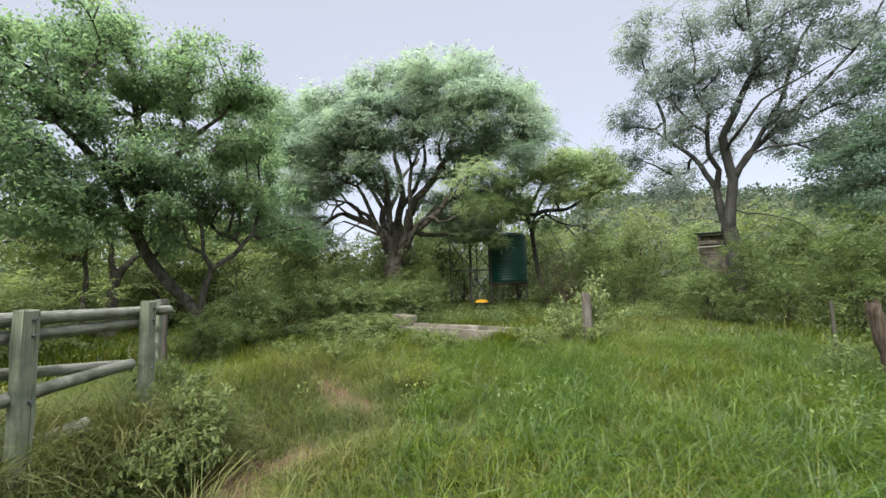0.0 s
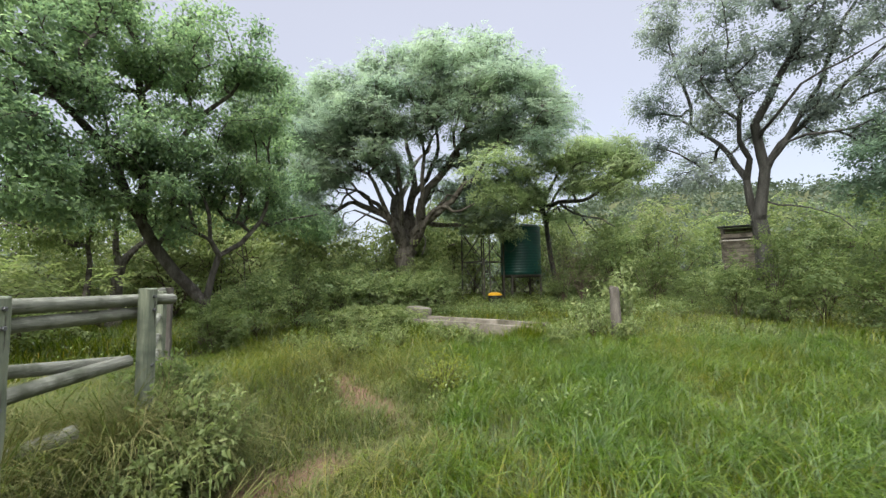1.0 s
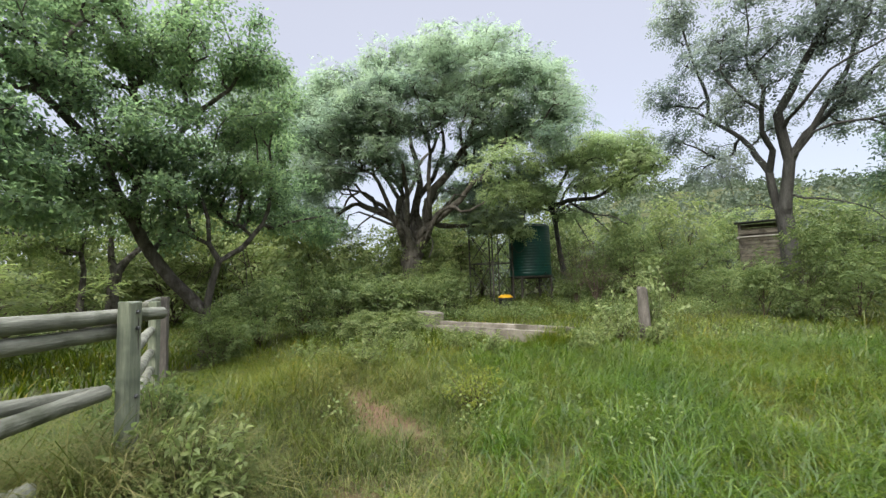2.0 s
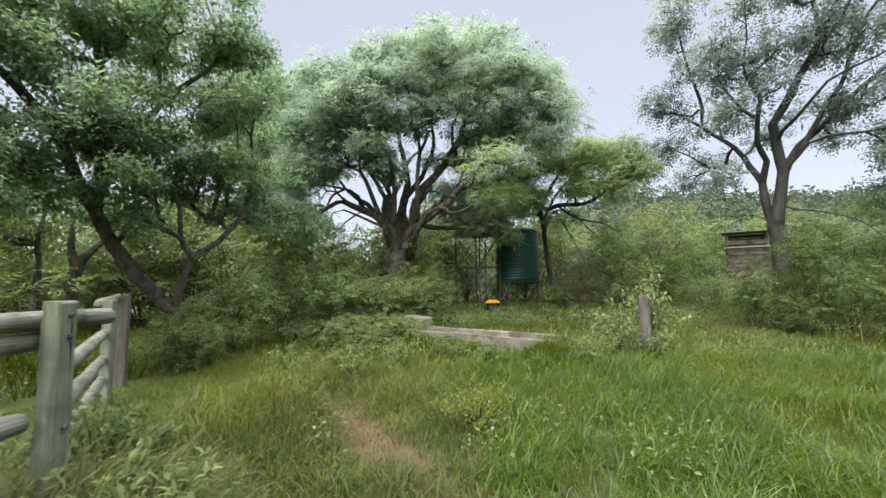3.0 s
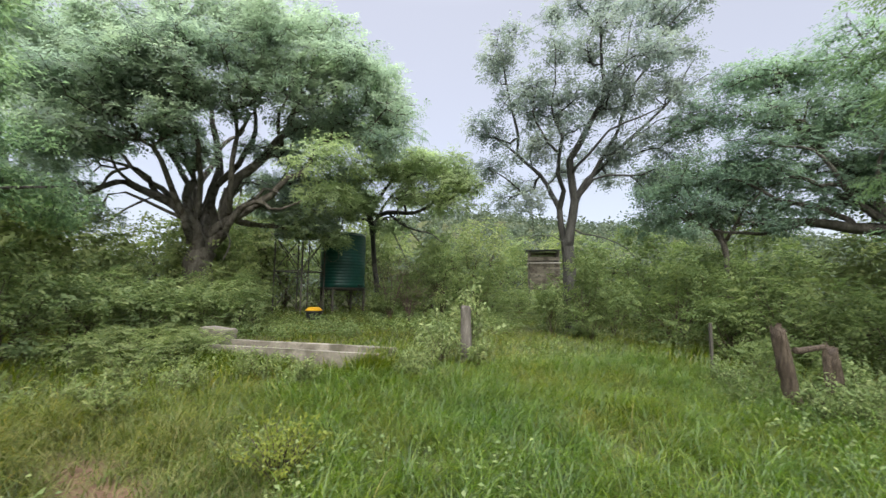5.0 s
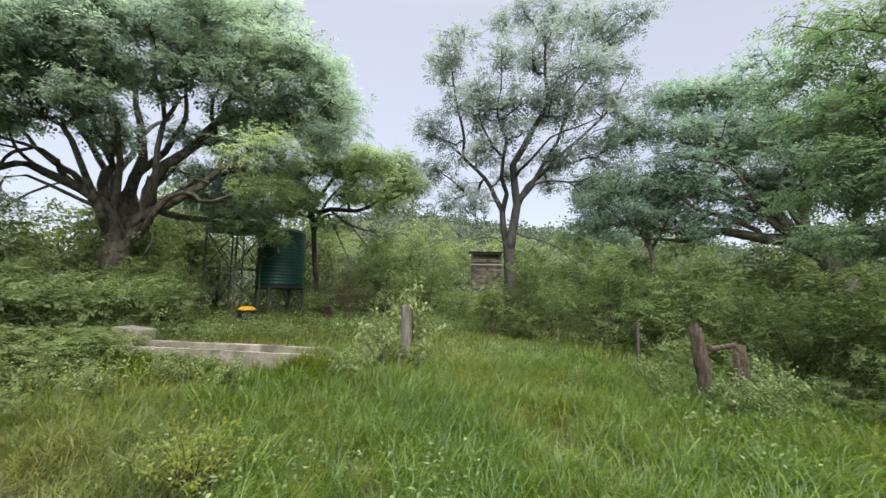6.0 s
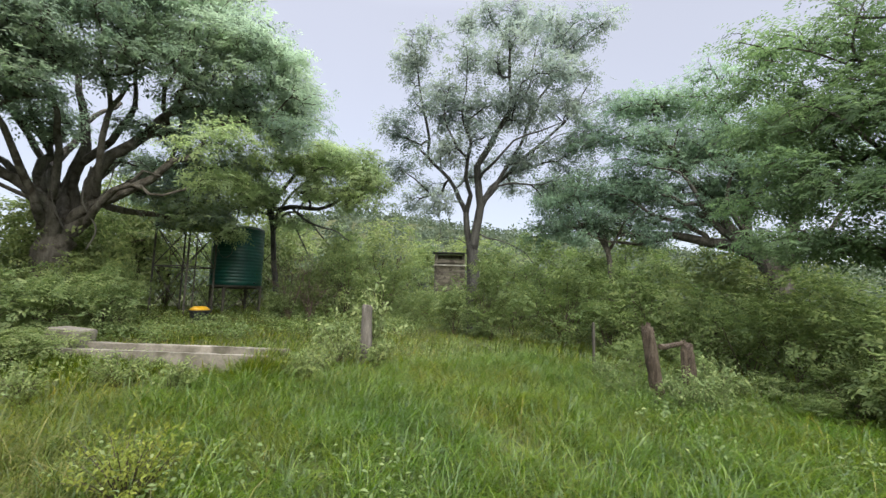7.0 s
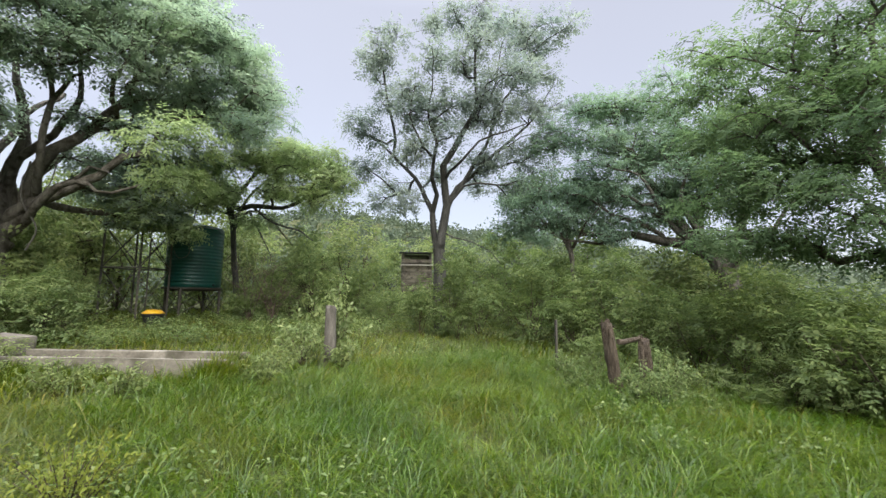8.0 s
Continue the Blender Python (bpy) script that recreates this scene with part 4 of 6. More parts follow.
# the low drooping one behind the tank
LOW_LINES = [
    ([(4.00, 20.45, 0.71), (3.92, 20.38, 1.90), (3.70, 20.22, 3.10), (3.55, 20.05, 4.10), (3.38, 19.71, 4.95)], 0.125, 0.090),
    ([(3.38, 19.71, 4.90), (3.88, 18.91, 4.92), (4.63, 17.91, 4.78), (5.17, 17.24, 5.15), (5.48, 16.62, 5.91)], 0.110, 0.040),
    ([(3.88, 18.91, 4.92), (4.60, 17.92, 4.23), (5.21, 17.23, 3.98), (5.54, 16.92, 3.58)], 0.050, 0.020),
    ([(3.38, 19.71, 4.82), (2.73, 18.80, 4.94), (2.00, 17.89, 4.67)], 0.080, 0.030),
    ([(3.41, 19.71, 4.95), (3.62, 18.65, 5.77), (3.93, 17.57, 6.47)], 0.100, 0.030),
    ([(3.38, 19.71, 4.90), (2.16, 19.37, 5.40), (1.15, 18.10, 6.19), (1.15, 17.49, 7.41)], 0.090, 0.030),
    ([(2.16, 19.37, 5.40), (2.67, 18.16, 6.09), (3.71, 17.60, 6.79)], 0.060, 0.020),
    ([(3.53, 20.02, 4.02), (3.66, 19.89, 4.67), (2.83, 19.66, 4.83), (2.09, 19.18, 4.96)], 0.070, 0.025),
    ([(3.63, 19.99, 4.45), (4.07, 19.57, 4.84), (4.52, 19.13, 4.72), (4.92, 18.69, 4.08), (5.51, 18.27, 3.25)], 0.060, 0.015),
    ([(4.07, 19.57, 4.80), (4.33, 19.19, 4.19), (4.50, 18.93, 3.50), (4.67, 18.77, 2.89)], 0.040, 0.012),
    ([(3.63, 19.99, 4.45), (3.84, 19.63, 5.13), (4.14, 19.14, 5.71), (4.84, 18.29, 6.41)], 0.070, 0.020),
    ([(3.56, 20.01, 4.21), (3.22, 19.78, 4.95), (2.94, 19.23, 5.61), (3.10, 18.37, 6.44)], 0.070, 0.020),
]
LOW_LOBES = [
    (5.2, 16.2, 6.4, 1.2, 0.7),
    (5.9, 15.9, 5.7, 0.9, 0.5),
    (4.2, 17.0, 5.7, 1.1, 0.6),
    (4.6, 17.4, 6.9, 1.1, 0.7),
    (3.0, 17.6, 5.9, 1.2, 0.8),
    (2.3, 17.3, 4.8, 0.7, 0.4),
    (5.5, 16.1, 4.9, 0.8, 0.3),
    (0.6, 13.4, 5.0, 1.1, 0.8),
    (0.9, 14.5, 4.3, 0.7, 0.5),
    (3.6, 17.5, 6.6, 0.9, 0.5),
    (5.0, 18.1, 6.0, 0.9, 0.4),
    (3.5, 18.7, 5.3, 1.0, 0.6),
    (4.8, 18.3, 5.3, 0.9, 0.5),
    (2.4, 18.4, 4.9, 0.8, 0.5),
    (6.1, 17.8, 5.8, 0.7, 0.5),
    (4.1, 19.1, 4.4, 0.8, 0.3),
    (0.4, 17.4, 6.5, 1.0, 0.6),
    (1.2, 17.3, 8.1, 1.1, 0.7),
    (2.4, 17.4, 7.3, 1.2, 0.7),
    (0.5, 17.6, 4.3, 0.7, 0.6),
    (1.2, 17.4, 5.8, 1.0, 0.6),
    (3.7, 17.6, 6.7, 1.1, 0.6),
    (3.2, 17.5, 7.8, 1.0, 0.6),
    (2.4, 17.5, 5.7, 1.0, 0.5),
    (5.1, 17.7, 6.4, 1.1, 0.5),
    (6.3, 17.2, 6.3, 0.7, 0.5),
    (4.9, 18.3, 5.6, 1.0, 0.4),
    (1.5, 17.7, 3.6, 0.3, 0.2),
    (2.2, 19.0, 5.2, 0.7, 0.3),
    (2.9, 19.0, 5.3, 0.6, 0.3),
    (0.3, 17.4, 4.2, 0.5, 0.3),
    (1.0, 17.6, 4.7, 0.7, 0.5),
    (0.5, 17.4, 3.7, 0.5, 0.3),
    (3.6, 16.4, 6.1, 0.6, 0.4),
    (4.9, 16.4, 6.4, 0.7, 0.4),
    (5.5, 15.8, 5.9, 0.6, 0.3),
    (5.9, 15.5, 5.4, 0.4, 0.2),
    (4.1, 16.7, 5.2, 0.4, 0.2),
    (5.2, 16.2, 5.1, 0.4, 0.2),
    (2.0, 17.3, 7.4, 0.7, 0.4),
    (3.1, 16.8, 7.4, 0.7, 0.4),
    (0.8, 17.8, 5.4, 0.4, 0.3),
    (0.4, 18.0, 4.5, 0.4, 0.2),
    (1.1, 18.3, 4.4, 0.3, 0.2),
]
tree("drooping_tree", 16, LOW_LINES, LOW_LOBES, 30, LEAF_LOW, BARK, 36, 0.110, 0.16, 0.45, "low tree with arching grey limbs behind the water tank", twig=0.008, slim=0.42, tufts=2.5, tuft=0.58, pad=0.32, pinnate=6)

# a further one filling the gap beyond the leaning tree
BACK_LINES = [
    ([(-8.08, 19.38, 0.68), (-8.08, 19.38, 3.43), (-7.98, 19.42, 4.75)], 0.240, 0.180),
    ([(-7.98, 19.42, 4.75), (-8.36, 18.72, 6.48), (-8.80, 17.96, 8.09)], 0.120, 0.040),
    ([(-7.98, 19.42, 4.75), (-7.64, 19.56, 6.94), (-7.00, 19.27, 9.30)], 0.120, 0.040),
]
BACK_LOBES = [
    (-8.0, 18.3, 9.6, 1.9, 1.2),
    (-6.6, 19.4, 9.7, 1.6, 1.0),
    (-8.5, 17.6, 7.7, 1.7, 1.1),
    (-7.5, 19.1, 7.6, 1.5, 0.9),
    (-9.2, 17.7, 9.3, 1.6, 1.1),
    (-9.3, 16.6, 6.7, 1.5, 1.0),
]
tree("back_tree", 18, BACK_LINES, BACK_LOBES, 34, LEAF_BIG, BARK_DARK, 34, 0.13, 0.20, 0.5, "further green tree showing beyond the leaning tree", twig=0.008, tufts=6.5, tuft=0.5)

# two thin dark ones in the thicket beyond the gate
FORK_LINES = [
    ([(-9.57, 11.55, 0.36), (-9.60, 11.53, 1.71), (-9.54, 11.57, 2.18)], 0.160, 0.130),
    ([(-9.54, 11.57, 2.18), (-9.36, 11.72, 2.58), (-9.25, 12.06, 2.93), (-9.03, 12.23, 3.53)], 0.100, 0.040),
    ([(-9.56, 11.56, 2.10), (-9.66, 11.48, 2.73), (-9.63, 11.50, 3.45)], 0.110, 0.040),
    ([(-9.77, 10.85, 0.43), (-9.78, 10.84, 2.17), (-9.84, 10.79, 2.61), (-9.66, 10.81, 3.36)], 0.090, 0.040),
    ([(-9.81, 10.81, 2.46), (-9.78, 10.02, 2.69), (-9.77, 9.31, 2.89)], 0.060, 0.030),
]
FORK_LOBES = [
    (-10.2, 10.3, 3.2, 1.5, 0.7),
    (-9.5, 11.6, 3.5, 1.4, 0.7),
    (-10.4, 9.3, 2.8, 1.5, 0.8),
    (-9.1, 13.1, 3.5, 1.1, 0.7),
]
tree("forked_tree", 17, FORK_LINES, FORK_LOBES, 24, LEAF_SHADE, BARK_DARK, 40, 0.10, 0.19, 0.4, "forked dark tree in the thicket beyond the gate", twig=0.008)


def shrub(name, seed, wide, high, leaf, per_tip, size, label, slim=0.45, per_area=78, droop=0.25, spread=0.085, shoots=9, fine=False, pinnate=7):
    """A bush of several stems; lobes of foliage down to the ground."""
    rng = np.random.default_rng(seed)
    lines = [([(0, 0, 0), (0.03, 0.02, high * 0.25), (0.05, -0.02, high * 0.5)], 0.022, 0.012)]
    for a in np.linspace(0, 6.28, 6)[:-1] + rng.uniform(0, 1):
        lines.append(([(0, 0, 0.02), (0.22 * wide * math.cos(a), 0.22 * wide * math.sin(a), high * 0.3), (0.5 * wide * math.cos(a), 0.5 * wide * math.sin(a), high * rng.uniform(0.45, 0.75))], 0.016, 0.006))
    lobes = [(0, 0, high * 0.5, wide * 0.55, high * 0.38)]
    for a in np.linspace(0, 6.28, 8)[:-1]:
        r = wide * rng.uniform(0.3, 0.75)
        lobes.append((r * math.cos(a), r * math.sin(a), high * rng.uniform(0.14, 0.66), wide * rng.uniform(0.22, 0.42), high * rng.uniform(0.16, 0.30)))
    for a in rng.uniform(0, 6.28, shoots):
        r, top = wide * rng.uniform(0.1, 0.95), high * rng.uniform(0.75, 1.15)
        tip = (r * math.cos(a), r * math.sin(a), top * (1.0 - 0.25 * r / wide))
        lines.append(([(0.2 * tip[0], 0.2 * tip[1], 0.2 * high), (0.65 * tip[0], 0.65 * tip[1], 0.62 * tip[2]), tip], 0.009, 0.003))
        lobes.append((tip[0], tip[1], tip[2] - 0.06, 0.13 * wide, 0.12 * high))
    rng, pos, par, rad, limb, tips, hearts = grow(seed, lines, lobes, per_area, 0.0035, under=-0.8, knots=0.01, tufts=per_area / 4, tuft=0.16 * wide)
    ob = thing(name, (0, 0, 0), label, "shrub")
    mesh_ob("stem", tubes("stem", pos, par, rad, rad > 0.0042, 3), TWIG, ob)
    mesh_ob("foliage", clothe(rng, pos, par, tips, hearts, per_tip, size, spread, droop, 0.8, slim, fine, pinnate), leaf, ob)
    return ob


SHRUB_KINDS = {
    "a": shrub("shrub", 31, 1.0, 1.5, LEAF_SHRUB, 14, 0.084, "leafy green shrub in the thicket round the clearing"),
    "b": shrub("shrub", 32, 1.0, 1.5, LEAF_SHADE, 14, 0.084, "dark green shrub in the thicket round the clearing"),
    "c": shrub("shrub", 33, 1.0, 1.5, LEAF_FRESH, 14, 0.085, "fresh yellow-green shrub in the thicket"),
    "e": shrub("shrub", 35, 1.0, 1.5, LEAF_SHRUB, 15, 0.072, "dense small-leaved green shrub crowding the clearing", spread=0.07),
    "f": shrub("shrub", 36, 1.0, 1.5, LEAF_SHADE, 15, 0.072, "dense dark small-leaved shrub crowding the clearing", spread=0.07),
    "d": shrub("shrub", 34, 1.0, 1.5, LEAF_SHRUB, 14, 0.092, "large-leaved green shrub at the clearing's edge", 0.5),
}
# Kind c under the tree crowns: filtered light put into the leaf colour.
# x, y, half width, height, kind
THICKET_LEFT = [
    (-4.8, 8.3, 0.62, 0.95, "b"),
    (-4.9, 9.8, 0.90, 1.35, "d"),
    (-4.5, 11.1, 1.05, 1.70, "a"),
    (-3.8, 11.9, 0.99, 1.44, "d"),
    (-2.9, 12.7, 0.99, 1.30, "d"),
    (-4.1, 15.5, 1.40, 2.20, "c"),
    (-6.1, 15.9, 2.24, 3.52, "c"),
    (-7.0, 14.4, 2.10, 3.37, "c"),
    (-9.4, 8.9, 1.58, 1.70, "c"),
    (-10.9, 11.7, 1.47, 2.15, "c"),
    (-9.7, 14.0, 2.10, 2.93, "c"),
    (-8.4, 7.0, 1.47, 1.81, "c"),
    (-12.7, 11.3, 2.24, 3.81, "c"),
    (-11.9, 14.8, 2.24, 3.52, "c"),
    (-4.7, 7.9, 0.70, 0.90, "f"),
    (-9.6, 16.4, 2.38, 4.40, "c"),
    (-9.1, 17.8, 2.24, 4.69, "c"),
    (-10.4, 15.9, 2.10, 4.11, "c"),
    (-9.1, 22.9, 1.50, 3.20, "c"),
    (-8.0, 23.5, 1.50, 3.24, "c"),
    (-10.1, 22.2, 1.50, 3.15, "c"),
    (-6.8, 24.6, 1.40, 3.20, "c"),
]
THICKET_MIDDLE = [
    (-2.0, 13.5, 0.90, 1.26, "d"),
    (-1.2, 14.5, 0.95, 1.36, "a"),
    (-1.1, 17.0, 0.85, 1.35, "a"),
    (-3.5, 18.7, 2.10, 3.52, "c"),
    (-1.9, 20.9, 2.24, 4.11, "c"),
    (0.3, 23.0, 2.24, 4.40, "c"),
    (2.5, 23.9, 1.58, 3.17, "a"),
    (3.9, 19.6, 0.62, 1.20, "b"),
    (4.5, 17.9, 0.81, 1.58, "b"),
    (6.0, 18.0, 1.58, 3.06, "a"),
    (3.4, 17.2, 0.63, 0.90, "d"),
    (6.4, 15.8, 1.26, 2.04, "f"),
    (7.2, 14.9, 0.68, 0.82, "b"),
    (-1.7, 11.1, 0.63, 0.57, "c"),
    (-2.1, 10.6, 0.70, 0.60, "c"),
    (-2.7, 10.1, 0.73, 0.68, "c"),
    (-2.0, 17.6, 1.30, 2.30, "c"),
    (-2.6, 15.2, 0.56, 0.52, "e"),
    (-1.9, 15.5, 0.98, 1.69, "c"),
    (-1.3, 15.7, 0.73, 1.25, "a"),
    (-1.5, 18.7, 0.90, 1.90, "c"),
    (-2.6, 18.3, 1.50, 3.30, "c"),
    (-1.4, 23.7, 1.82, 4.11, "c"),
]
THICKET_RIGHT = [
    (7.4, 11.1, 0.70, 1.02, "f"),
    (8.3, 16.1, 1.05, 1.13, "a"),
    (8.1, 17.9, 0.74, 1.39, "b"),
    (8.4, 9.4, 1.26, 1.93, "b"),
    (7.8, 7.7, 0.90, 1.20, "b"),
    (8.6, 7.3, 1.37, 2.04, "b"),
    (8.1, 6.1, 0.90, 1.30, "b"),
    (7.9, 5.2, 1.00, 1.50, "f"),
    (7.6, 4.4, 1.00, 1.55, "f"),
    (7.2, 3.6, 1.00, 1.50, "f"),
    (6.7, 3.0, 1.00, 1.40, "b"),
    (6.2, 2.5, 0.95, 1.45, "f"),
    (5.6, 4.6, 0.35, 0.22, "e"),
    (6.2, 5.4, 0.45, 0.60, "b"),
    (6.3, 6.2, 0.52, 0.75, "f"),
    (6.0, 3.9, 0.42, 0.42, "f"),
    (10.4, 8.3, 0.77, 1.26, "f"),
    (10.6, 7.6, 0.70, 1.14, "f"),
    (6.5, 3.6, 0.62, 0.85, "f"),
    (6.3, 3.1, 0.60, 0.75, "f"),
    (6.9, 4.6, 0.49, 0.40, "e"),
    (7.6, 11.7, 0.95, 2.05, "b"),
    (8.5, 11.4, 0.90, 1.75, "f"),
    (7.0, 12.3, 0.70, 1.35, "d"),
]
THICKET_FAR = [
    (11.1, 13.1, 0.93, 1.46, "b"),
    (11.9, 11.4, 1.58, 2.49, "b"),
    (12.4, 9.7, 0.93, 1.39, "b"),
    (12.8, 7.7, 2.10, 2.30, "c"),
    (11.5, 5.3, 1.80, 2.00, "b"),
    (10.3, 3.9, 1.40, 1.95, "f"),
    (9.2, 2.9, 0.87, 1.39, "b"),
    (8.6, 19.9, 2.24, 4.11, "c"),
    (7.9, 22.0, 1.68, 3.40, "a"),
    (13.5, 20.4, 2.52, 4.11, "c"),
    (14.7, 18.0, 1.78, 3.17, "a"),
    (12.6, 22.2, 1.89, 3.40, "a"),
    (15.1, 16.1, 2.38, 3.81, "b"),
    (15.4, 14.3, 1.78, 2.95, "b"),
    (15.6, 12.1, 2.38, 3.81, "b"),
    (6.6, 23.0, 0.93, 1.65, "b"),
    (5.6, 22.2, 0.99, 1.65, "b"),
    (6.6, 20.8, 1.47, 2.72, "a"),
    (5.4, 24.4, 2.24, 4.11, "c"),
    (3.3, 23.3, 2.10, 5.43, "c"),
    (-0.8, 22.7, 2.10, 5.43, "c"),
    (13.6, 7.1, 1.96, 3.30, "c"),
    (12.3, 5.9, 1.30, 1.90, "b"),
    (9.1, 8.5, 0.84, 1.98, "b"),
]
turner = random.Random(5)
homes = {}
for x, y, wide, high, kind in (*THICKET_LEFT, *THICKET_MIDDLE, *THICKET_RIGHT, *THICKET_FAR):
    m = pose(x, y, float(ground_z(x, y)) - 0.03, 0, 0, turner.uniform(0, 360)) @ Matrix.Diagonal((wide, wide, high / 1.5, 1))
    source = SHRUB_KINDS[kind]
    tagged(source, group="shrubs of the thicket")
    if kind in homes:
        copy_thing(source, m)
    else:
        homes[kind] = m
for kind, m in homes.items():
    SHRUB_KINDS[kind].matrix_basis = m



def weed(name, seed, at, wide, high, stalks, leaves, leaf, size, label, slim=0.38, droop=0.3):
    """A plant of many stalks that spread from one root, with leaves all the way up."""
    rng = np.random.default_rng(seed)
    ob = thing(name, (at[0], at[1], float(ground_z(*at)) - 0.02), label, "weed")
    spots, ways, wood, parent, thick = [], [], [np.zeros(3)], [-1], [0.008]
    for s in range(stalks):
        a, r, h = rng.uniform(0, 6.283), wide * math.sqrt(rng.random()), high * rng.uniform(0.55, 1.08)
        tip = np.array([r * math.cos(a), r * math.sin(a), h * (1 - 0.25 * (r / wide) ** 2)])
        bow = np.array([0.35 * tip[0], 0.35 * tip[1], 0.62 * tip[2]]) + rng.normal(0, 0.04 * high, 3)
        prev = 0
        for u in np.linspace(0.15, 1, 7):
            q = 2 * u * (1 - u) * bow + u * u * tip
            wood.append(q)
            parent.append(prev)
            thick.append(0.0055 * (1.15 - u))
            prev = len(wood) - 1
        u = rng.uniform(0.18, 1.0, leaves) ** 0.8
        base = 2 * (u * (1 - u))[:, None] * bow + (u * u)[:, None] * tip
        along = unit(tip - bow * 0.5)
        spots.append(base)
        ways.append(along * 0.45 + rng.normal(0, 0.75, (leaves, 3)) + np.array([0, 0, -droop]))
    at_leaf, way = np.concatenate(spots), np.concatenate(ways)
    n = len(at_leaf)
    face = rng.normal(0, 0.5, (n, 3)) + np.array([0, 0, 1.0])
    length = size * rng.uniform(0.55, 1.35, n)
    wood = np.array(wood)
    mesh_ob("stem", tubes("stem", wood, np.array(parent), np.array(thick), np.ones(len(wood), bool), 3), TWIG, ob)
    mesh_ob("foliage", blade_leaf_mesh("foliage", at_leaf + rng.normal(0, 0.008, (n, 3)), way, face, length, length * slim), leaf, ob)
    return ob


weed("leafy_weed", 41, (-2.12, 3.28), 0.42, 0.64, 120, 26, LEAF_FRESH, 0.055, "low leafy weed growing beside the pole gate")
weed("leafy_weed", 42, (-2.04, 2.98), 0.40, 0.52, 90, 26, LEAF_FRESH, 0.055, "low leafy weed growing beside the pole gate")
weed("leafy_weed", 46, (-2.60, 3.75), 0.40, 0.50, 80, 26, LEAF_SHADE, 0.055, "low leafy weed growing behind the pole gate")
weed("leafy_weed", 47, (-1.75, 1.75), 0.34, 0.34, 30, 22, LEAF_SHRUB, 0.060, "low leafy weed at the edge of the trail")
weed("leafy_weed", 62, (5.24, 4.95), 0.44, 0.60, 44, 22, LEAF_SHRUB, 0.060, "leafy weed growing against the rotting posts")
weed("leafy_weed", 63, (5.78, 4.85), 0.42, 0.72, 44, 22, LEAF_SHRUB, 0.060, "leafy weed half hiding the short rotting post")
weed("leafy_weed", 64, (5.35, 6.20), 0.40, 0.55, 40, 22, LEAF_SHRUB, 0.055, "leafy weed growing beside the steel stake")
weed("pale_bush", 43, (3.02, 9.40), 0.60, 1.55, 26, 22, LEAF_PALE, 0.115, "pale silvery-green bush round the old fence post")
weed("pale_bush", 50, (2.72, 8.85), 0.42, 0.62, 22, 20, LEAF_FRESH, 0.085, "fresh green weed at the foot of the old fence post")
weed("pale_bush", 49, (2.35, 9.45), 0.55, 0.95, 24, 20, LEAF_PALE, 0.100, "pale green seedling bush beside the old fence post")
weed("yellow_weed", 44, (-0.57, 5.55), 0.42, 0.60, 44, 30, LEAF_YELLOW, 0.036, "upright yellow-green weed in the grass")
for k, (wx, wy) in enumerate(((-0.75, 9.0), (-1.5, 8.4), (-0.2, 8.2), (-2.3, 8.8), (1.75, 8.9), (1.35, 8.2), (-3.0, 7.6), (-2.2, 7.4))):
    weed("trough_weed", 70 + k, (wx, wy), 0.38, 0.46, 34, 20, LEAF_FRESH, 0.062, "leafy weed in the long grass before the trough")
for k, (wx, wy) in enumerate(((5.35, 4.75), (5.9, 4.7), (6.3, 5.2), (4.75, 5.6), (5.4, 5.75), (4.85, 4.90), (5.05, 4.62), (5.72, 4.92))):
    weed("post_weed", 80 + k, (wx, wy), 0.34, 0.46, 30, 22, LEAF_SHADE, 0.052, "leafy weed crowding the rotten posts")


def bare_brush(at, wide, high, seed):
    """A half-dead bush: many brown twigs and few leaves."""
    rng = np.random.default_rng(seed)
    lines = [([(0, 0, 0), (0.02, 0, high * 0.2), (0.04, 0.02, high * 0.4)], 0.025, 0.014)]
    for a in np.linspace(0, 6.28, 8)[:-1]:
        lines.append(([(0, 0, 0.02), (0.25 * wide * math.cos(a), 0.25 * wide * math.sin(a), 0.4 * high), (0.7 * wide * math.cos(a), 0.7 * wide * math.sin(a), high * rng.uniform(0.6, 0.95))], 0.016, 0.006))
    rng, pos, par, rad, limb, tips, hearts = grow(seed, lines, [(0, 0, high * 0.6, wide, high * 0.45)], 110, 0.0042, under=-0.8, tufts=24.0, tuft=0.25)
    ob = thing("bare_shrub", (at[0], at[1], float(ground_z(*at)) - 0.03), "half-dead brown shrub of bare twigs behind the tank", "shrub")
    mesh_ob("stem", tubes("stem", pos, par, rad, np.ones(len(pos), bool), 3), DEAD_TWIG, ob)
    mesh_ob("foliage", clothe(rng, pos, par, tips[::3], hearts[::3], 5, 0.07, 0.08, 0.3), LEAF_SHADE, ob)


bare_brush((4.3, 17.4), 1.1, 2.6, 91)
bare_brush((3.55, 17.0), 0.95, 2.5, 93)
bare_brush((4.00, 16.2), 0.80, 1.7, 94)
bare_brush((5.5, 18.8), 1.0, 1.7, 92)


def vine(points, r, label):
    """A hanging strand along a smooth line."""
    pts = spline(points, 0.12)
    shift = pts[0].copy()
    ob = thing("vine", pts[0], label, "vine")
    mesh_ob("strand", tubes("strand", pts - shift, np.arange(len(pts)) - 1, np.full(len(pts), r), np.ones(len(pts), bool)), ROPE, ob)


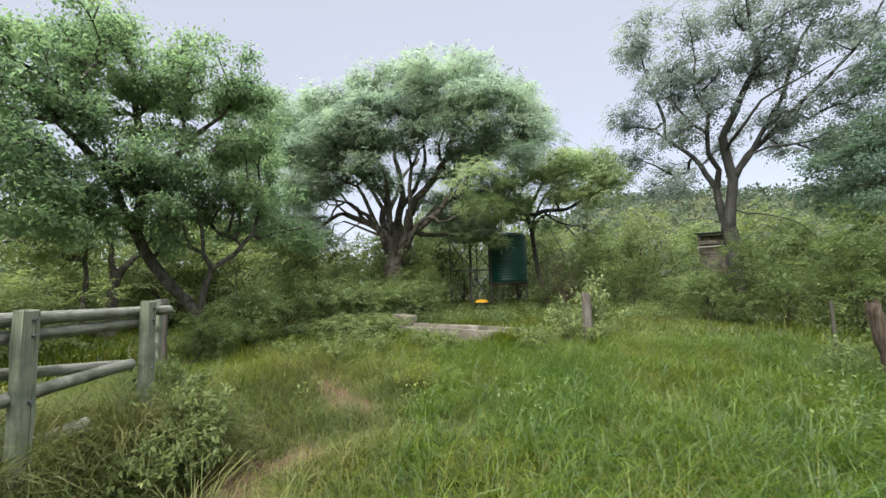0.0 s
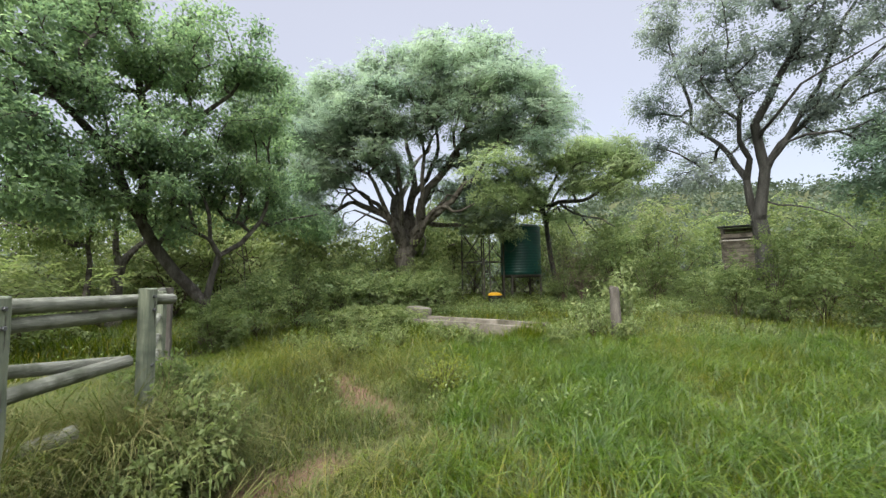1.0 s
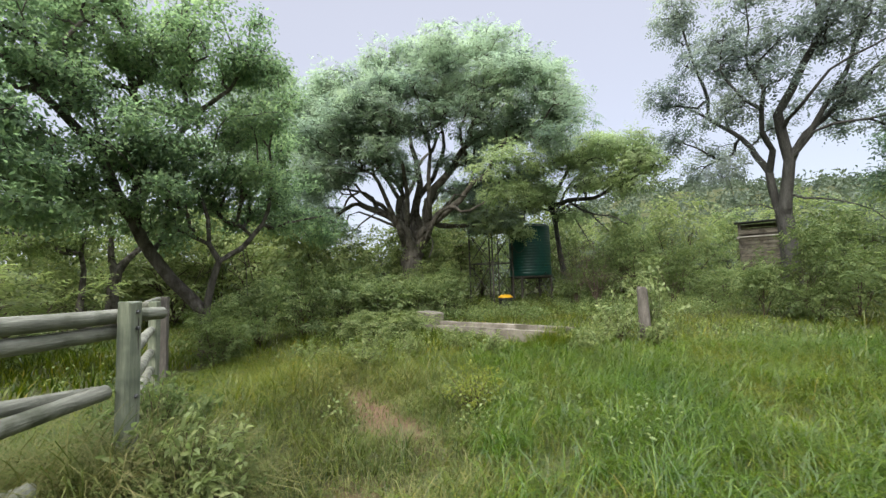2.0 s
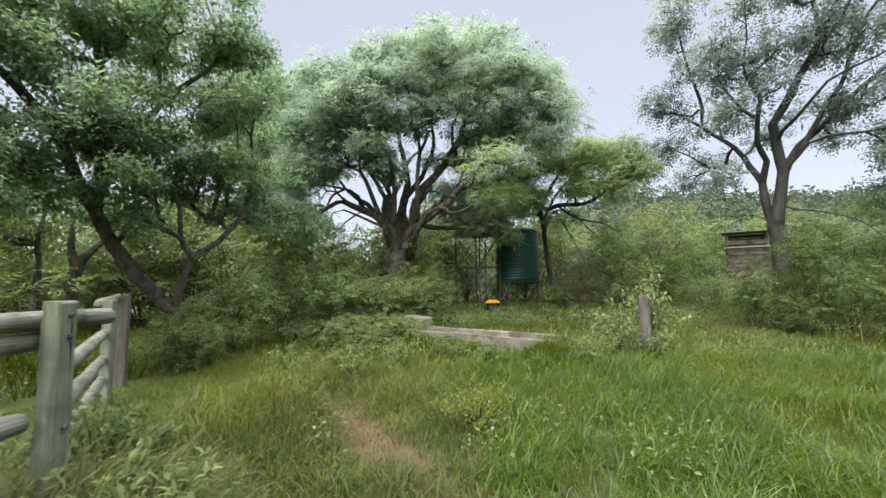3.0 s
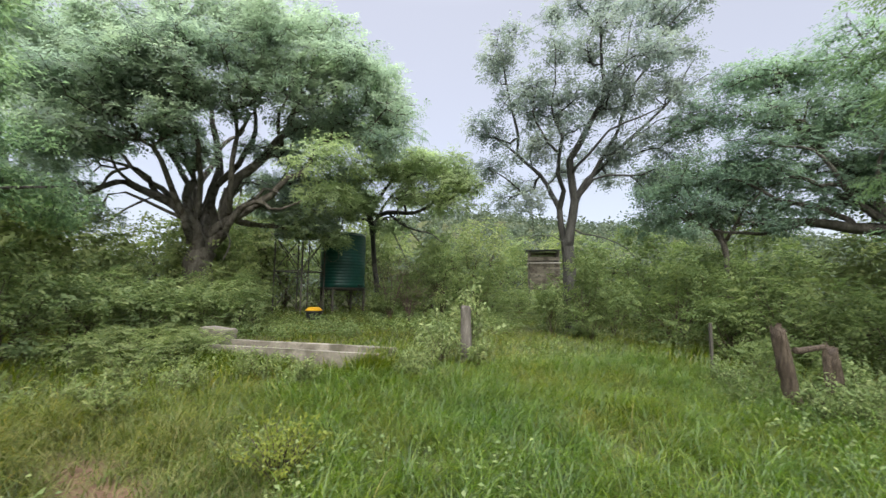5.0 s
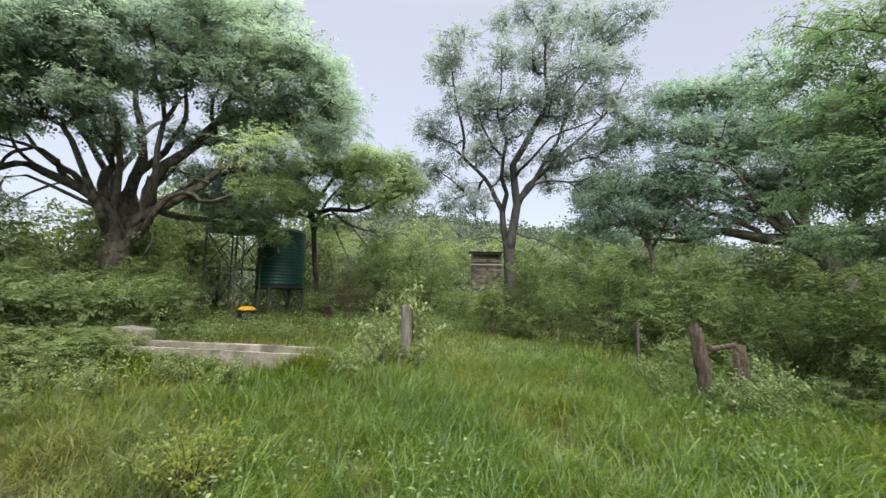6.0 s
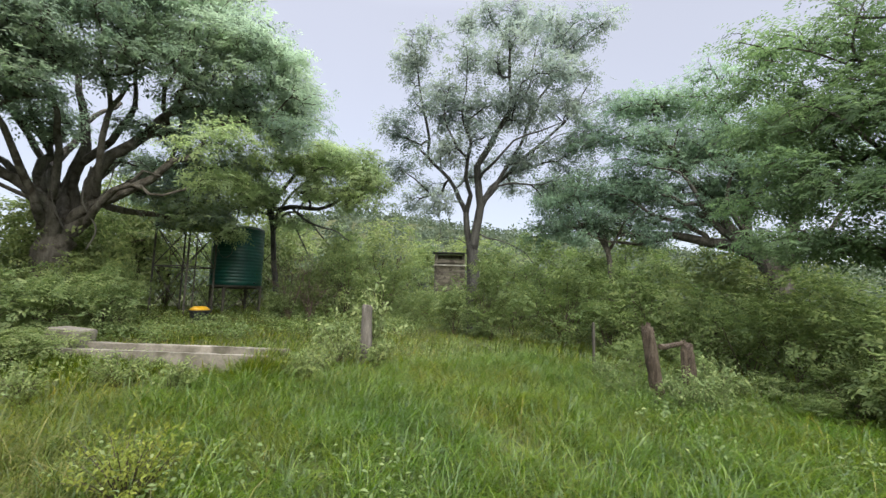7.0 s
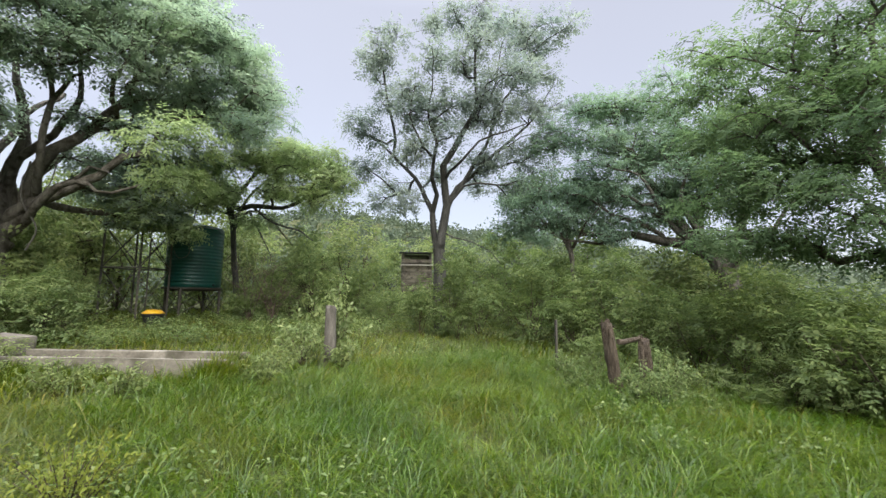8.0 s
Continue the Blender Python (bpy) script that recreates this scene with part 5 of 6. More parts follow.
vine([(-1.92, 16.36, 4.76), (-2.00, 16.25, 3.83), (-1.68, 16.38, 3.15), (-1.83, 16.47, 2.59)], 0.022, "pale dry vine hanging from the great tree")
vine([(-2.72, 16.38, 4.52), (-2.54, 16.30, 3.63), (-2.25, 16.43, 2.96)], 0.016, "pale dry vine hanging from the great tree")
vine([(-1.42, 16.09, 4.92), (-1.52, 16.09, 4.19), (-1.87, 16.36, 3.68)], 0.016, "pale dry vine hanging from the great tree")


def far_wood():
    """The scrub on the hill and behind the thicket, too far and thick to tell apart."""
    rng = np.random.default_rng(21)
    n = 2600
    r = 27 + (200 - 27) * rng.random(n) ** 1.3
    turn = np.radians(rng.uniform(-62, 92, n))
    x, y = r * np.sin(turn), r * np.cos(turn)
    size = rng.uniform(0.9, 1.7, n) * (1 + 0.35 * smoothstep(40, 120, r)) * np.where(rng.random(n) < 0.22, 1.5, 1.0)
    tall = rng.uniform(0.8, 1.5, n)
    z = ground_z(x, y) + size * 0.5 * tall
    per = 44
    k = np.repeat(np.arange(n), per)
    d = unit(rng.normal(size=(n * per, 3)))
    d[:, 2] = np.abs(d[:, 2]) * 1.15 - 0.45
    lump = 1 + 0.25 * np.sin(d[:, 0] * 5 + k) * np.cos(d[:, 1] * 6 + 2 * k) + 0.15 * np.sin(9 * d[:, 2] + 7 * d[:, 0] + 3 * k)
    stretch = np.stack([np.ones(n * per), np.ones(n * per), tall[k]], 1)
    at = np.stack([x[k], y[k], z[k]], 1) + d * (size[k] * lump * rng.uniform(0.7, 1.04, n * per))[:, None] * stretch
    way = d + rng.normal(0, 0.7, d.shape) + np.array([0, 0, -0.3])
    face = d + rng.normal(0, 0.5, d.shape) + np.array([0, 0, 0.8])
    length = (0.25 + 0.0050 * r[k]) * rng.uniform(0.6, 1.5, n * per)
    tagged(mesh_ob("far_wood", leaf_mesh("far_wood", at, way, face, length, length * 0.6), LEAF_FAR), "thick green bushveld scrub covering the hillside", "scrub", kind="stuff")


far_wood()


def blades(name, x, y, tall, wide, bend, segments, seed, material, label, lean=None):
    """Grass blades: narrow strips that taper, rise and bow over by an angle (radians)."""
    rng = np.random.default_rng(seed)
    n = len(x)
    c = np.stack([x, y, ground_z(x, y) - 0.02], 1)
    a = rng.normal(-0.6, 1.5, n) if lean is None else lean
    out = np.stack([np.cos(a), np.sin(a), np.zeros(n)], 1)
    side = np.stack([-np.sin(a), np.cos(a), np.zeros(n)], 1) + rng.normal(0, 0.35, (n, 3)) * np.array([1, 1, 0.3])
    side = unit(side) * (wide * 0.5)[:, None]
    first = rng.uniform(0.02, 0.35, n)
    step = tall * 1.12 / segments
    rows = []
    for s in range(segments + 1):
        u = s / segments
        if s < segments:
            w = side * (1 - 0.6 * u * u)
            rows += [c - w, c + w]
        else:
            rows.append(c)
        turn = first + bend * ((s + 0.5) / segments) ** 1.3
        c = c + (np.cos(turn) * step)[:, None] * np.array([0, 0, 1.0]) + (np.sin(turn) * step)[:, None] * out
    v = np.stack(rows, 1)
    m = v.shape[1]
    base = (np.arange(n) * m)[:, None]
    quads = np.concatenate([base + np.array([2 * s, 2 * s + 1, 2 * s + 3, 2 * s + 2]) for s in range(segments - 1)])
    tris = base + np.array([m - 3, m - 2, m - 1])
    return tagged(mesh_ob(name, np_mesh(name, v.reshape(-1, 3), quads, tris), material), label, "grass", kind="stuff")


def in_trough(x, y):
    u, v = (x + 1.5) * 0.758 - (y - 11.8) * 0.652, (x + 1.5) * 0.652 + (y - 11.8) * 0.758
    return ((u > -0.8) & (u < 4.0) & (v > -0.85) & (v < 0.12)) | ((np.abs(x - 0.9) < 0.5) & (y > 16.2) & (y < 17.4))


def sown(seed, n, x0, x1, y0, y1, thin=0.0):
    rng = np.random.default_rng(seed)
    x, y = rng.uniform(x0, x1, n), rng.uniform(y0, y1, n)
    keep = (rng.random(n) > 0.86 * bare(x, y) + thin * (wave(x * 1.3, y * 1.3) < -0.25)) & ~in_trough(x, y)
    return rng, x[keep], y[keep]


def height_field(x, y):
    lumps = wave(x * 0.8 + 3, y * 0.8)
    clumps = np.maximum(0, wave(x * 3.4 + 5, y * 3.4) + 0.1)
    return (1 - 0.5 * smoothstep(-2.75, -3.3, x) * smoothstep(8.5, 7.0, y)) * (0.25 + 0.09 * lumps + 0.20 * clumps - 0.15 * smoothstep(0.75, 0.2, trail_gap(x, y)) + 0.09 * smoothstep(5.0, 2.8, y) + 0.08 * smoothstep(5.5, 7.5, y) * smoothstep(12, 9, y))


def build_grass():
    rng, cx, cy = sown(51, 7000, -4.6, 6.2, 0.0, 8.2)
    near = rng.random(len(cx)) < smoothstep(-0.6, 1.8, cy)
    cx, cy = cx[near], cy[near]
    k = np.repeat(np.arange(len(cx)), 16)
    n = len(k)
    turn, reach = rng.uniform(0, 6.283, n), np.abs(rng.normal(0, 0.075, n))
    x, y = cx[k] + reach * np.cos(turn), cy[k] + reach * np.sin(turn)
    tall = 0.92 * height_field(x, y) * rng.uniform(0.75, 1.25, len(cx))[k] * rng.uniform(0.6, 1.5, n)
    blades("grass", x, y, tall, rng.uniform(0.0028, 0.0060, n), rng.uniform(1.6, 4.2, n), 4, 1, GRASS, "rank green grass with arching blades and straw-coloured stems", turn + rng.normal(0, 0.7, n))
    rng, x, y = sown(52, 90000, -12, 14, 8.5, 23, 0.3)
    n = len(x)
    blades("grass", x, y, 0.85 * height_field(x, y) * rng.uniform(0.5, 1.3, n), rng.uniform(0.007, 0.016, n), rng.uniform(1.0, 3.2, n), 2, 2, GRASS, "green grass across the clearing")
    for s, x0, x1 in ((53, -14, -5), (54, 6.5, 15)):
        rng, x, y = sown(s, 15000, x0, x1, 0.5, 8.5)
        n = len(x)
        blades("grass", x, y, height_field(x, y) * rng.uniform(0.55, 1.3, n), rng.uniform(0.012, 0.025, n), rng.uniform(0.3, 1.7, n), 3, s, GRASS, "green grass at the clearing's edge")
    rng, x, y = sown(55, 14000, -12, 14, -9, 0.9)
    n = len(x)
    blades("grass", x, y, height_field(x, y) * rng.uniform(0.6, 1.3, n), rng.uniform(0.016, 0.034, n), rng.uniform(0.3, 1.6, n), 2, 3, GRASS, "green grass of the clearing")
    # lush tufts with broad arching blades
    rng = np.random.default_rng(56)
    cx, cy = rng.uniform(-0.5, 6.0, 430), rng.uniform(1.6, 8.5, 430)
    cx, cy = np.concatenate([cx, [0.2, 0.45, 0.8, 0.6, 1.0, -0.35, -0.4, -0.1]]), np.concatenate([cy, [3.3, 3.6, 3.45, 3.0, 3.8, 5.2, 4.6, 4.9]])
    k = np.repeat(np.arange(len(cx)), 75)
    x, y = cx[k] + rng.normal(0, 0.09, len(k)), cy[k] + rng.normal(0, 0.09, len(k))
    ok = bare(x, y) < 0.3
    x, y, n = x[ok], y[ok], int(ok.sum())
    blades("lush_grass", x, y, (0.28 + 0.5 * height_field(x, y)) * rng.uniform(0.6, 1.35, n), rng.uniform(0.004, 0.0080, n), rng.uniform(1.6, 4.2, n), 4, 4, GRASS_LUSH, "lush bright green grass tufts with arching blades")
    # dry, thin grass along the trail and by the gate
    rng = np.random.default_rng(57)
    x, y = rng.uniform(-4.2, 0.2, 60000), rng.uniform(0.9, 7.5, 60000)
    near = smoothstep(1.2, 0.35, trail_gap(x, y)) * (1 - 0.6 * bare(x, y)) * 0.95 + 0.7 * smoothstep(-1.7, -2.2, x) * smoothstep(4.2, 2.6, y)
    ok = rng.random(len(x)) < near * 0.75
    x, y, n = x[ok], y[ok], int(ok.sum())
    tall = height_field(x, y) + 0.22 * smoothstep(-1.7, -2.3, x) * smoothstep(4.0, 2.6, y) * np.where((y > 2.1) & (y < 2.95) & (x > -2.85), 0.3, 1.0)
    blades("dry_grass", x, y, tall * rng.uniform(0.5, 1.3, n), rng.uniform(0.004, 0.008, n), rng.uniform(1.0, 2.9, n), 3, 5, GRASS_DRY, "dry straw-coloured grass along the trodden trail")
    # rank straw-tipped tussocks round the gate posts
    rng = np.random.default_rng(59)
    cx, cy = np.concatenate([rng.uniform(-3.4, -1.55, 190), rng.uniform(-2.45, -1.95, 80)]), np.concatenate([rng.uniform(0.9, 3.2, 190), rng.uniform(1.4, 2.5, 80)])
    cx, cy = np.concatenate([cx, rng.uniform(-2.45, -1.65, 100)]), np.concatenate([cy, rng.uniform(2.95, 3.55, 100)])
    ok = (bare(cx, cy) < 0.25) & ~((cx < -1.95) & (cx > -2.85) & (cy > 2.1) & (cy < 2.9))
    cx, cy = cx[ok], cy[ok]
    k = np.repeat(np.arange(len(cx)), 60)
    n = len(k)
    turn, reach = rng.uniform(0, 6.283, n), np.abs(rng.normal(0, 0.05, n))
    tall = rng.uniform(0.40, 0.70, len(cx))[k] * rng.uniform(0.6, 1.3, n)
    blades("dry_grass", cx[k] + reach * np.cos(turn), cy[k] + reach * np.sin(turn), tall, rng.uniform(0.003, 0.007, n), rng.uniform(1.2, 3.4, n), 4, 7, GRASS_DRY, "rank arching straw-tipped grass round the gate posts", turn + rng.normal(0, 0.6, n))
    # rank grass against the trough
    rng = np.random.default_rng(58)
    u, v = rng.uniform(-0.9, 4.1, 9000), -0.80 - np.abs(rng.normal(0, 0.28, 9000))
    u[:1600], v[:1600] = rng.uniform(3.60, 4.2, 1600), rng.uniform(-1.0, 0.1, 1600)
    x, y = -1.5 + 0.758 * u + 0.652 * v, 11.8 - 0.652 * u + 0.758 * v
    blades("rank_grass", x, y, rng.uniform(0.06, 0.24, 9000) * (0.8 + 0.4 * wave(u * 3, v) + 1.2 * smoothstep(3.45, 3.65, u) + 1.5 * smoothstep(2.9, 1.2, u) * (0.6 + 0.5 * wave(u * 2.1, 3 + v))), rng.uniform(0.008, 0.016, 9000), rng.uniform(0.3, 1.8, 9000), 3, 6, GRASS, "rank grass growing against the trough")


build_grass()


def ground_herbs():
    """Small broad leaves between the grass blades."""
    rng = np.random.default_rng(61)
    cx, cy = rng.uniform(-5, 9, 900), rng.uniform(2.5, 15, 900)
    ok = (bare(cx, cy) < 0.2) & (wave(cx * 0.9 + 7, cy * 0.9) > np.where(cy < 7.5, 0.42, 0.12)) & ~in_trough(cx, cy)
    cx, cy = cx[ok], cy[ok]
    cx, cy = np.concatenate([cx, rng.uniform(-3.5, 8, 330)]), np.concatenate([cy, rng.uniform(12.6, 17.4, 330)])
    ok = ~in_trough(cx, cy)
    cx, cy = cx[ok], cy[ok]
    k = np.repeat(np.arange(len(cx)), 34)
    n = len(k)
    x, y = cx[k] + rng.normal(0, 0.13, n), cy[k] + rng.normal(0, 0.13, n)
    at = np.stack([x, y, ground_z(x, y) + rng.uniform(0.05, 0.36, n)], 1)
    way = rng.normal(0, 1, (n, 3)) * np.array([1, 1, 0.4])
    face = rng.normal(0, 0.4, (n, 3)) + np.array([0, 0, 1])
    length = rng.uniform(0.025, 0.055, n) * (1 + 0.6 * smoothstep(11.5, 13.0, y))
    tagged(mesh_ob("ground_herbs", leaf_mesh("ground_herbs", at, way, face, length, length * 0.55), LEAF_SHRUB), "low broad-leaved herbs among the grass", "herbs", kind="stuff")


ground_herbs()


# ---- pole fence and gate ----
def fence_post(at, top, size, label, lean=0.0, turn=0.0, bolts=True, wood=POST_WOOD):
    z = float(ground_z(*at)) - 0.1
    ob = thing("fence_post", (at[0], at[1], z), label, "fence post", "posts of the pole fence", turn=turn)
    bm = bmesh.new()
    high = top - z
    box(bm, (size[0], size[1], high), Matrix.Translation((0, 0, high / 2)), 0.012)
    bmesh.ops.subdivide_edges(bm, edges=[e for e in bm.edges if abs(e.verts[0].co.z - e.verts[1].co.z) > 0.5], cuts=5)
    rng = random.Random(int(at[1] * 100))
    for v in bm.verts:
        v.co.x += rng.uniform(-0.004, 0.004) + lean * v.co.z
        v.co.y += rng.uniform(-0.004, 0.004)
    shaft = part("post", bm, wood, ob)
    if bolts:
        for h in (0.06, 0.15, 0.52):
            bm = bmesh.new()
            rod(bm, (size[0] / 2 - 0.002, 0.01, high - h), (size[0] / 2 + 0.016, 0.01, high - h), 0.012, sides=6)
            part("bolt", bm, GALV, shaft, "dull steel bolt head")
        bm = bmesh.new()
        box(bm, (0.003, 0.004, high * 0.8), Matrix.Translation((size[0] / 2 + 0.0005, 0.022, high * 0.52)))
        part("crack", bm, BARK_DARK, shaft, "dark drying crack in the timber")
    return ob


def rail(a, b, r, label, name="fence_rail"):
    a, b = Vector(a), Vector(b)
    ob = thing(name, a, label, "fence rail", "poles of the fence")
    bm = bmesh.new()
    rod(bm, (0, 0, 0), b - a, r, r * 0.9, sides=16, rings=12, wobble=0.0025, rng=random.Random(int(b.z * 1000)))
    part("pole", bm, POLE_WOOD, ob, shade=True)
    return ob


fence_post((-2.47, 2.37), 1.505, (0.07, 0.105), "thick grey-green sawn timber gate post with a drying crack")
fence_post((-2.47, 3.33), 1.53, (0.07, 0.10), "grey-green sawn timber post with bolts and a rail passing behind")
fence_post((-3.95, 5.50), 1.49, (0.085, 0.100), "slim grey timber fence post beyond the gate", bolts=False, turn=12)
fence_post((-4.78, 6.78), 1.53, (0.11, 0.12), "dark grey timber fence post in the shade of the tree", bolts=False, turn=20, wood=GREY_WOOD)
rail((-2.575, 0.9, 1.455), (-2.565, 3.72, 1.445), 0.044, "round weathered top pole sticking out past the post")
rail((-2.585, 0.9, 1.33), (-2.575, 3.46, 1.362), 0.043, "round weathered second pole of the fence")
rail((-2.60, 0.9, 1.30), (-2.58, 3.30, 1.045), 0.038, "round weathered lower pole of the fence")
rail((-2.49, 0.9, 0.95), (-2.53, 3.26, 1.055), 0.044, "round pole slanting down as a brace")
rail((-2.86, 2.56, 0.60), (-2.47, 2.84, 0.735), 0.056, "broken pole lying in the grass below the gate", "fallen_pole")
for za, zb in ((1.20, 1.19), (1.02, 0.96), (0.82, 0.78)):
    rail((-2.74, 3.68, za), (-3.93, 5.42, zb), 0.042, "grey pole between the posts beyond the gate")
rail((-4.02, 5.45, 1.455), (-4.80, 6.70, 1.50), 0.040, "grey top pole between the far posts")


# ---- old posts in the clearing ----
def old_post(name, at, top, r, wood, label, lean=(0.0, 0.0), seed=1):
    z = float(ground_z(*at)) - 0.15
    ob = thing(name, (at[0], at[1], z), label, "post")
    rng = random.Random(seed)
    bm = bmesh.new()
    rod(bm, (0, 0, 0), (lean[0], lean[1], top - z), r * 1.08, r * 0.9, sides=18, rings=10)
    for v in bm.verts:
        a = math.atan2(v.co.y, v.co.x)
        v.co += Vector((math.cos(a), math.sin(a), 0)) * ((0.13 if wood is OLD_WOOD else 0.08) * r * math.sin(a * 3 + seed + 2.5 * v.co.z) + (0.16 if wood is OLD_WOOD else 0.07) * r * rng.uniform(-1, 1))
        if v.co.z > top - z - 0.12:
            v.co.z += (rng.uniform(-0.05, 0.03) + 0.03 * math.sin(3 * a) + 0.035 * math.cos(a + seed)) * (1.6 if wood is OLD_WOOD else 0.5)
    part("trunk", bm, wood, ob)
    return ob


old_post("wooden_post", (2.70, 9.12), 1.40, 0.100, GREY_WOOD, "grey weathered post standing in the pale bush", seed=3)
old_post("rotten_post", (5.13, 5.22), 1.18, 0.082, OLD_WOOD, "thick rotting post with flaking brown wood", (-0.20, 0.05), 4)
old_post("rotten_post", (5.70, 5.14), 0.98, 0.090, OLD_WOOD, "short rotting post overgrown with weeds", (0.03, 0.0), 5)
beam = thing("rotten_beam", (5.06, 5.19, 0.94), "short rotting beam between two old posts", "beam")
bm = bmesh.new()
rod(bm, (0, 0, 0.05), (0.58, 0.0, 0.07), 0.04, 0.03, sides=10, rings=6, wobble=0.012, rng=random.Random(8))
part("timber", bm, OLD_WOOD, beam)
stake = thing("steel_stake", (5.45, 6.46, float(ground_z(5.45, 6.46)) - 0.15), "thin rusty steel fence stake", "fence stake")
bm = bmesh.new()
box(bm, (0.045, 0.006, 1.12), Matrix.Translation((0, 0, 0.56)))
box(bm, (0.006, 0.036, 1.12), Matrix.Translation((0, 0.021, 0.56)))
part("tee_bar", bm, STEEL, stake)


# ---- concrete trough ----
def trough():
    ob = thing("concrete_trough", (-1.23, 11.57, 0.24), "long low weathered concrete drinking trough in the grass", "trough", turn=math.degrees(math.atan2(-2.54, 2.95)))
    long, deep, high, wall = 3.55, 0.76, 0.46, 0.085
    for name, size, at in (
        ("back_wall", (long, wall, high), (long / 2, -wall / 2, high / 2)),
        ("front_wall", (long, wall, high - 0.02), (long / 2, -deep + wall / 2, (high - 0.02) / 2)),
        ("end_wall", (wall, deep - 2 * wall, high - 0.03), (wall / 2, -deep / 2, (high - 0.03) / 2)),
        ("end_wall", (wall, deep - 2 * wall, high - 0.09), (long - wall / 2, -deep / 2, (high - 0.09) / 2)),
        ("bottom", (long - 2 * wall, deep - 2 * wall, 0.14), (long / 2, -deep / 2, 0.12)),
    ):
        bm = bmesh.new()
        box(bm, size, Matrix.Translation(at), 0.014)
        bmesh.ops.subdivide_edges(bm, edges=[e for e in bm.edges if e.calc_length() > 1.5], cuts=14)
        rng = random.Random(len(name))
        for v in bm.verts:
            v.co += Vector((0, rng.uniform(-0.006, 0.006), rng.uniform(-0.007, 0.005)))
        part(name, bm, CONCRETE, ob)
    return ob


trough()
block = thing("concrete_block", (-1.36, 11.52, 0.49), "squat weathered concrete valve block at the trough's end", "concrete block", turn=-41)
bm = bmesh.new()
box(bm, (0.58, 0.42, 0.46), Matrix.Translation((-0.16, 0, 0.20)) @ Matrix.Rotation(0.08, 4, "Y"), 0.05)
part("body", bm, CONCRETE, block)


# ---- water tanks ----
def ribbed(radius, low, high, ribs, dome=0.12):
    profile = [(radius * 0.97, low), (radius, low + 0.03)]
    step = (high - low - 0.12) / ribs
    for i in range(ribs):
        z = low + 0.06 + i * step
        profile += [(radius, z + 0.1 * step), (radius + 0.011, z + 0.3 * step), (radius + 0.011, z + 0.6 * step), (radius, z + 0.8 * step)]
    profile += [(radius, high - 0.05), (radius * 0.985, high)]
    for i in range(1, 6):
        a = i / 6 * math.pi / 2
        profile.append((radius * 0.95 * math.cos(a) + 0.18 * math.sin(a), high + 0.02 + dome * math.sin(a)))
    return profile


def tank(name, at, radius, high, ribs, material, label, turn=0.0):
    ob = thing(name, at, label, "water tank", turn=turn)
    bm = bmesh.new()
    lathe(bm, ribbed(radius, 0.0, high, ribs), 56)
    body = part("body", bm, material, ob, shade=True)
    bm = bmesh.new()
    lathe(bm, [(0.24, high + 0.11), (0.25, high + 0.13), (0.25, high + 0.18), (0.22, high + 0.20)], 28)
    part("lid", bm, material, ob)
    bm = bmesh.new()
    lathe(bm, [(radius + 0.004, high - 0.02), (radius + 0.012, high), (radius + 0.004, high + 0.025), (radius * 0.96, high + 0.03)], 56)
    part("rim", bm, RIM_PALE, body, "pale rim round the tank's top")
    bm = bmesh.new()
    rod(bm, (radius * 0.2, -radius - 0.02, 0.10), (radius * 0.2, -radius - 0.10, 0.10), 0.03, sides=12)
    part("outlet", bm, BLACK, body, "black outlet pipe")
    return ob


TOWER = (0.60, 19.45)
LOW_TANK = (2.36, 20.05)


def tower():
    gz = float(ground_z(*TOWER))
    ob = thing("tank_tower", (TOWER[0], TOWER[1], gz), "tall rusty steel lattice tower carrying a water tank", "tank stand", turn=-3)
    high, s = 3.80 - gz, 0.92
    legs = [(-s, -0.05), (0.05, -s), (s, 0.05), (-0.05, s)]
    for x, y in legs:
        bm = bmesh.new()
        box(bm, (0.060, 0.010, high + 0.1), Matrix.Translation((x, y, high / 2 - 0.05)))
        box(bm, (0.010, 0.060, high + 0.1), Matrix.Translation((x + 0.025, y + 0.035, high / 2 - 0.05)))
        part("leg", bm, STEEL, ob)
    mid = 2.42 - gz
    for (ax, ay), (bx, by) in zip(legs, legs[1:] + legs[:1]):
        for z in (mid, high - 0.03):
            bm = bmesh.new()
            rod(bm, (ax, ay, z), (bx, by, z), 0.024, sides=6)
            part("cross_bar", bm, STEEL, ob)
        for za, zb in ((mid, high - 0.05), (high - 0.05, mid), (0.15, mid), (mid, 0.15)):
            bm = bmesh.new()
            rod(bm, (ax, ay, za), (bx, by, zb), 0.015 if za > 0.5 and zb > 0.5 else 0.010, sides=6)
            part("brace", bm, STEEL, ob)
    bm = bmesh.new()
    lathe(bm, [(0.98, high - 0.01), (0.98, high + 0.05), (0.97, high + 0.055)], 32)
    part("platform", bm, STEEL, ob)
    bm = bmesh.new()
    rod(bm, (0.30, -0.45, 0.0), (0.30, -0.45, high), 0.022, sides=8)
    part("down_pipe", bm, STEEL, ob)
    return high + gz


tower_top = tower()
tank("upper_tank", (TOWER[0], TOWER[1], tower_top + 0.056), 0.88, 1.75, 14, TANK_DARK, "dark green ribbed water tank on the tower, half hidden by leaves")


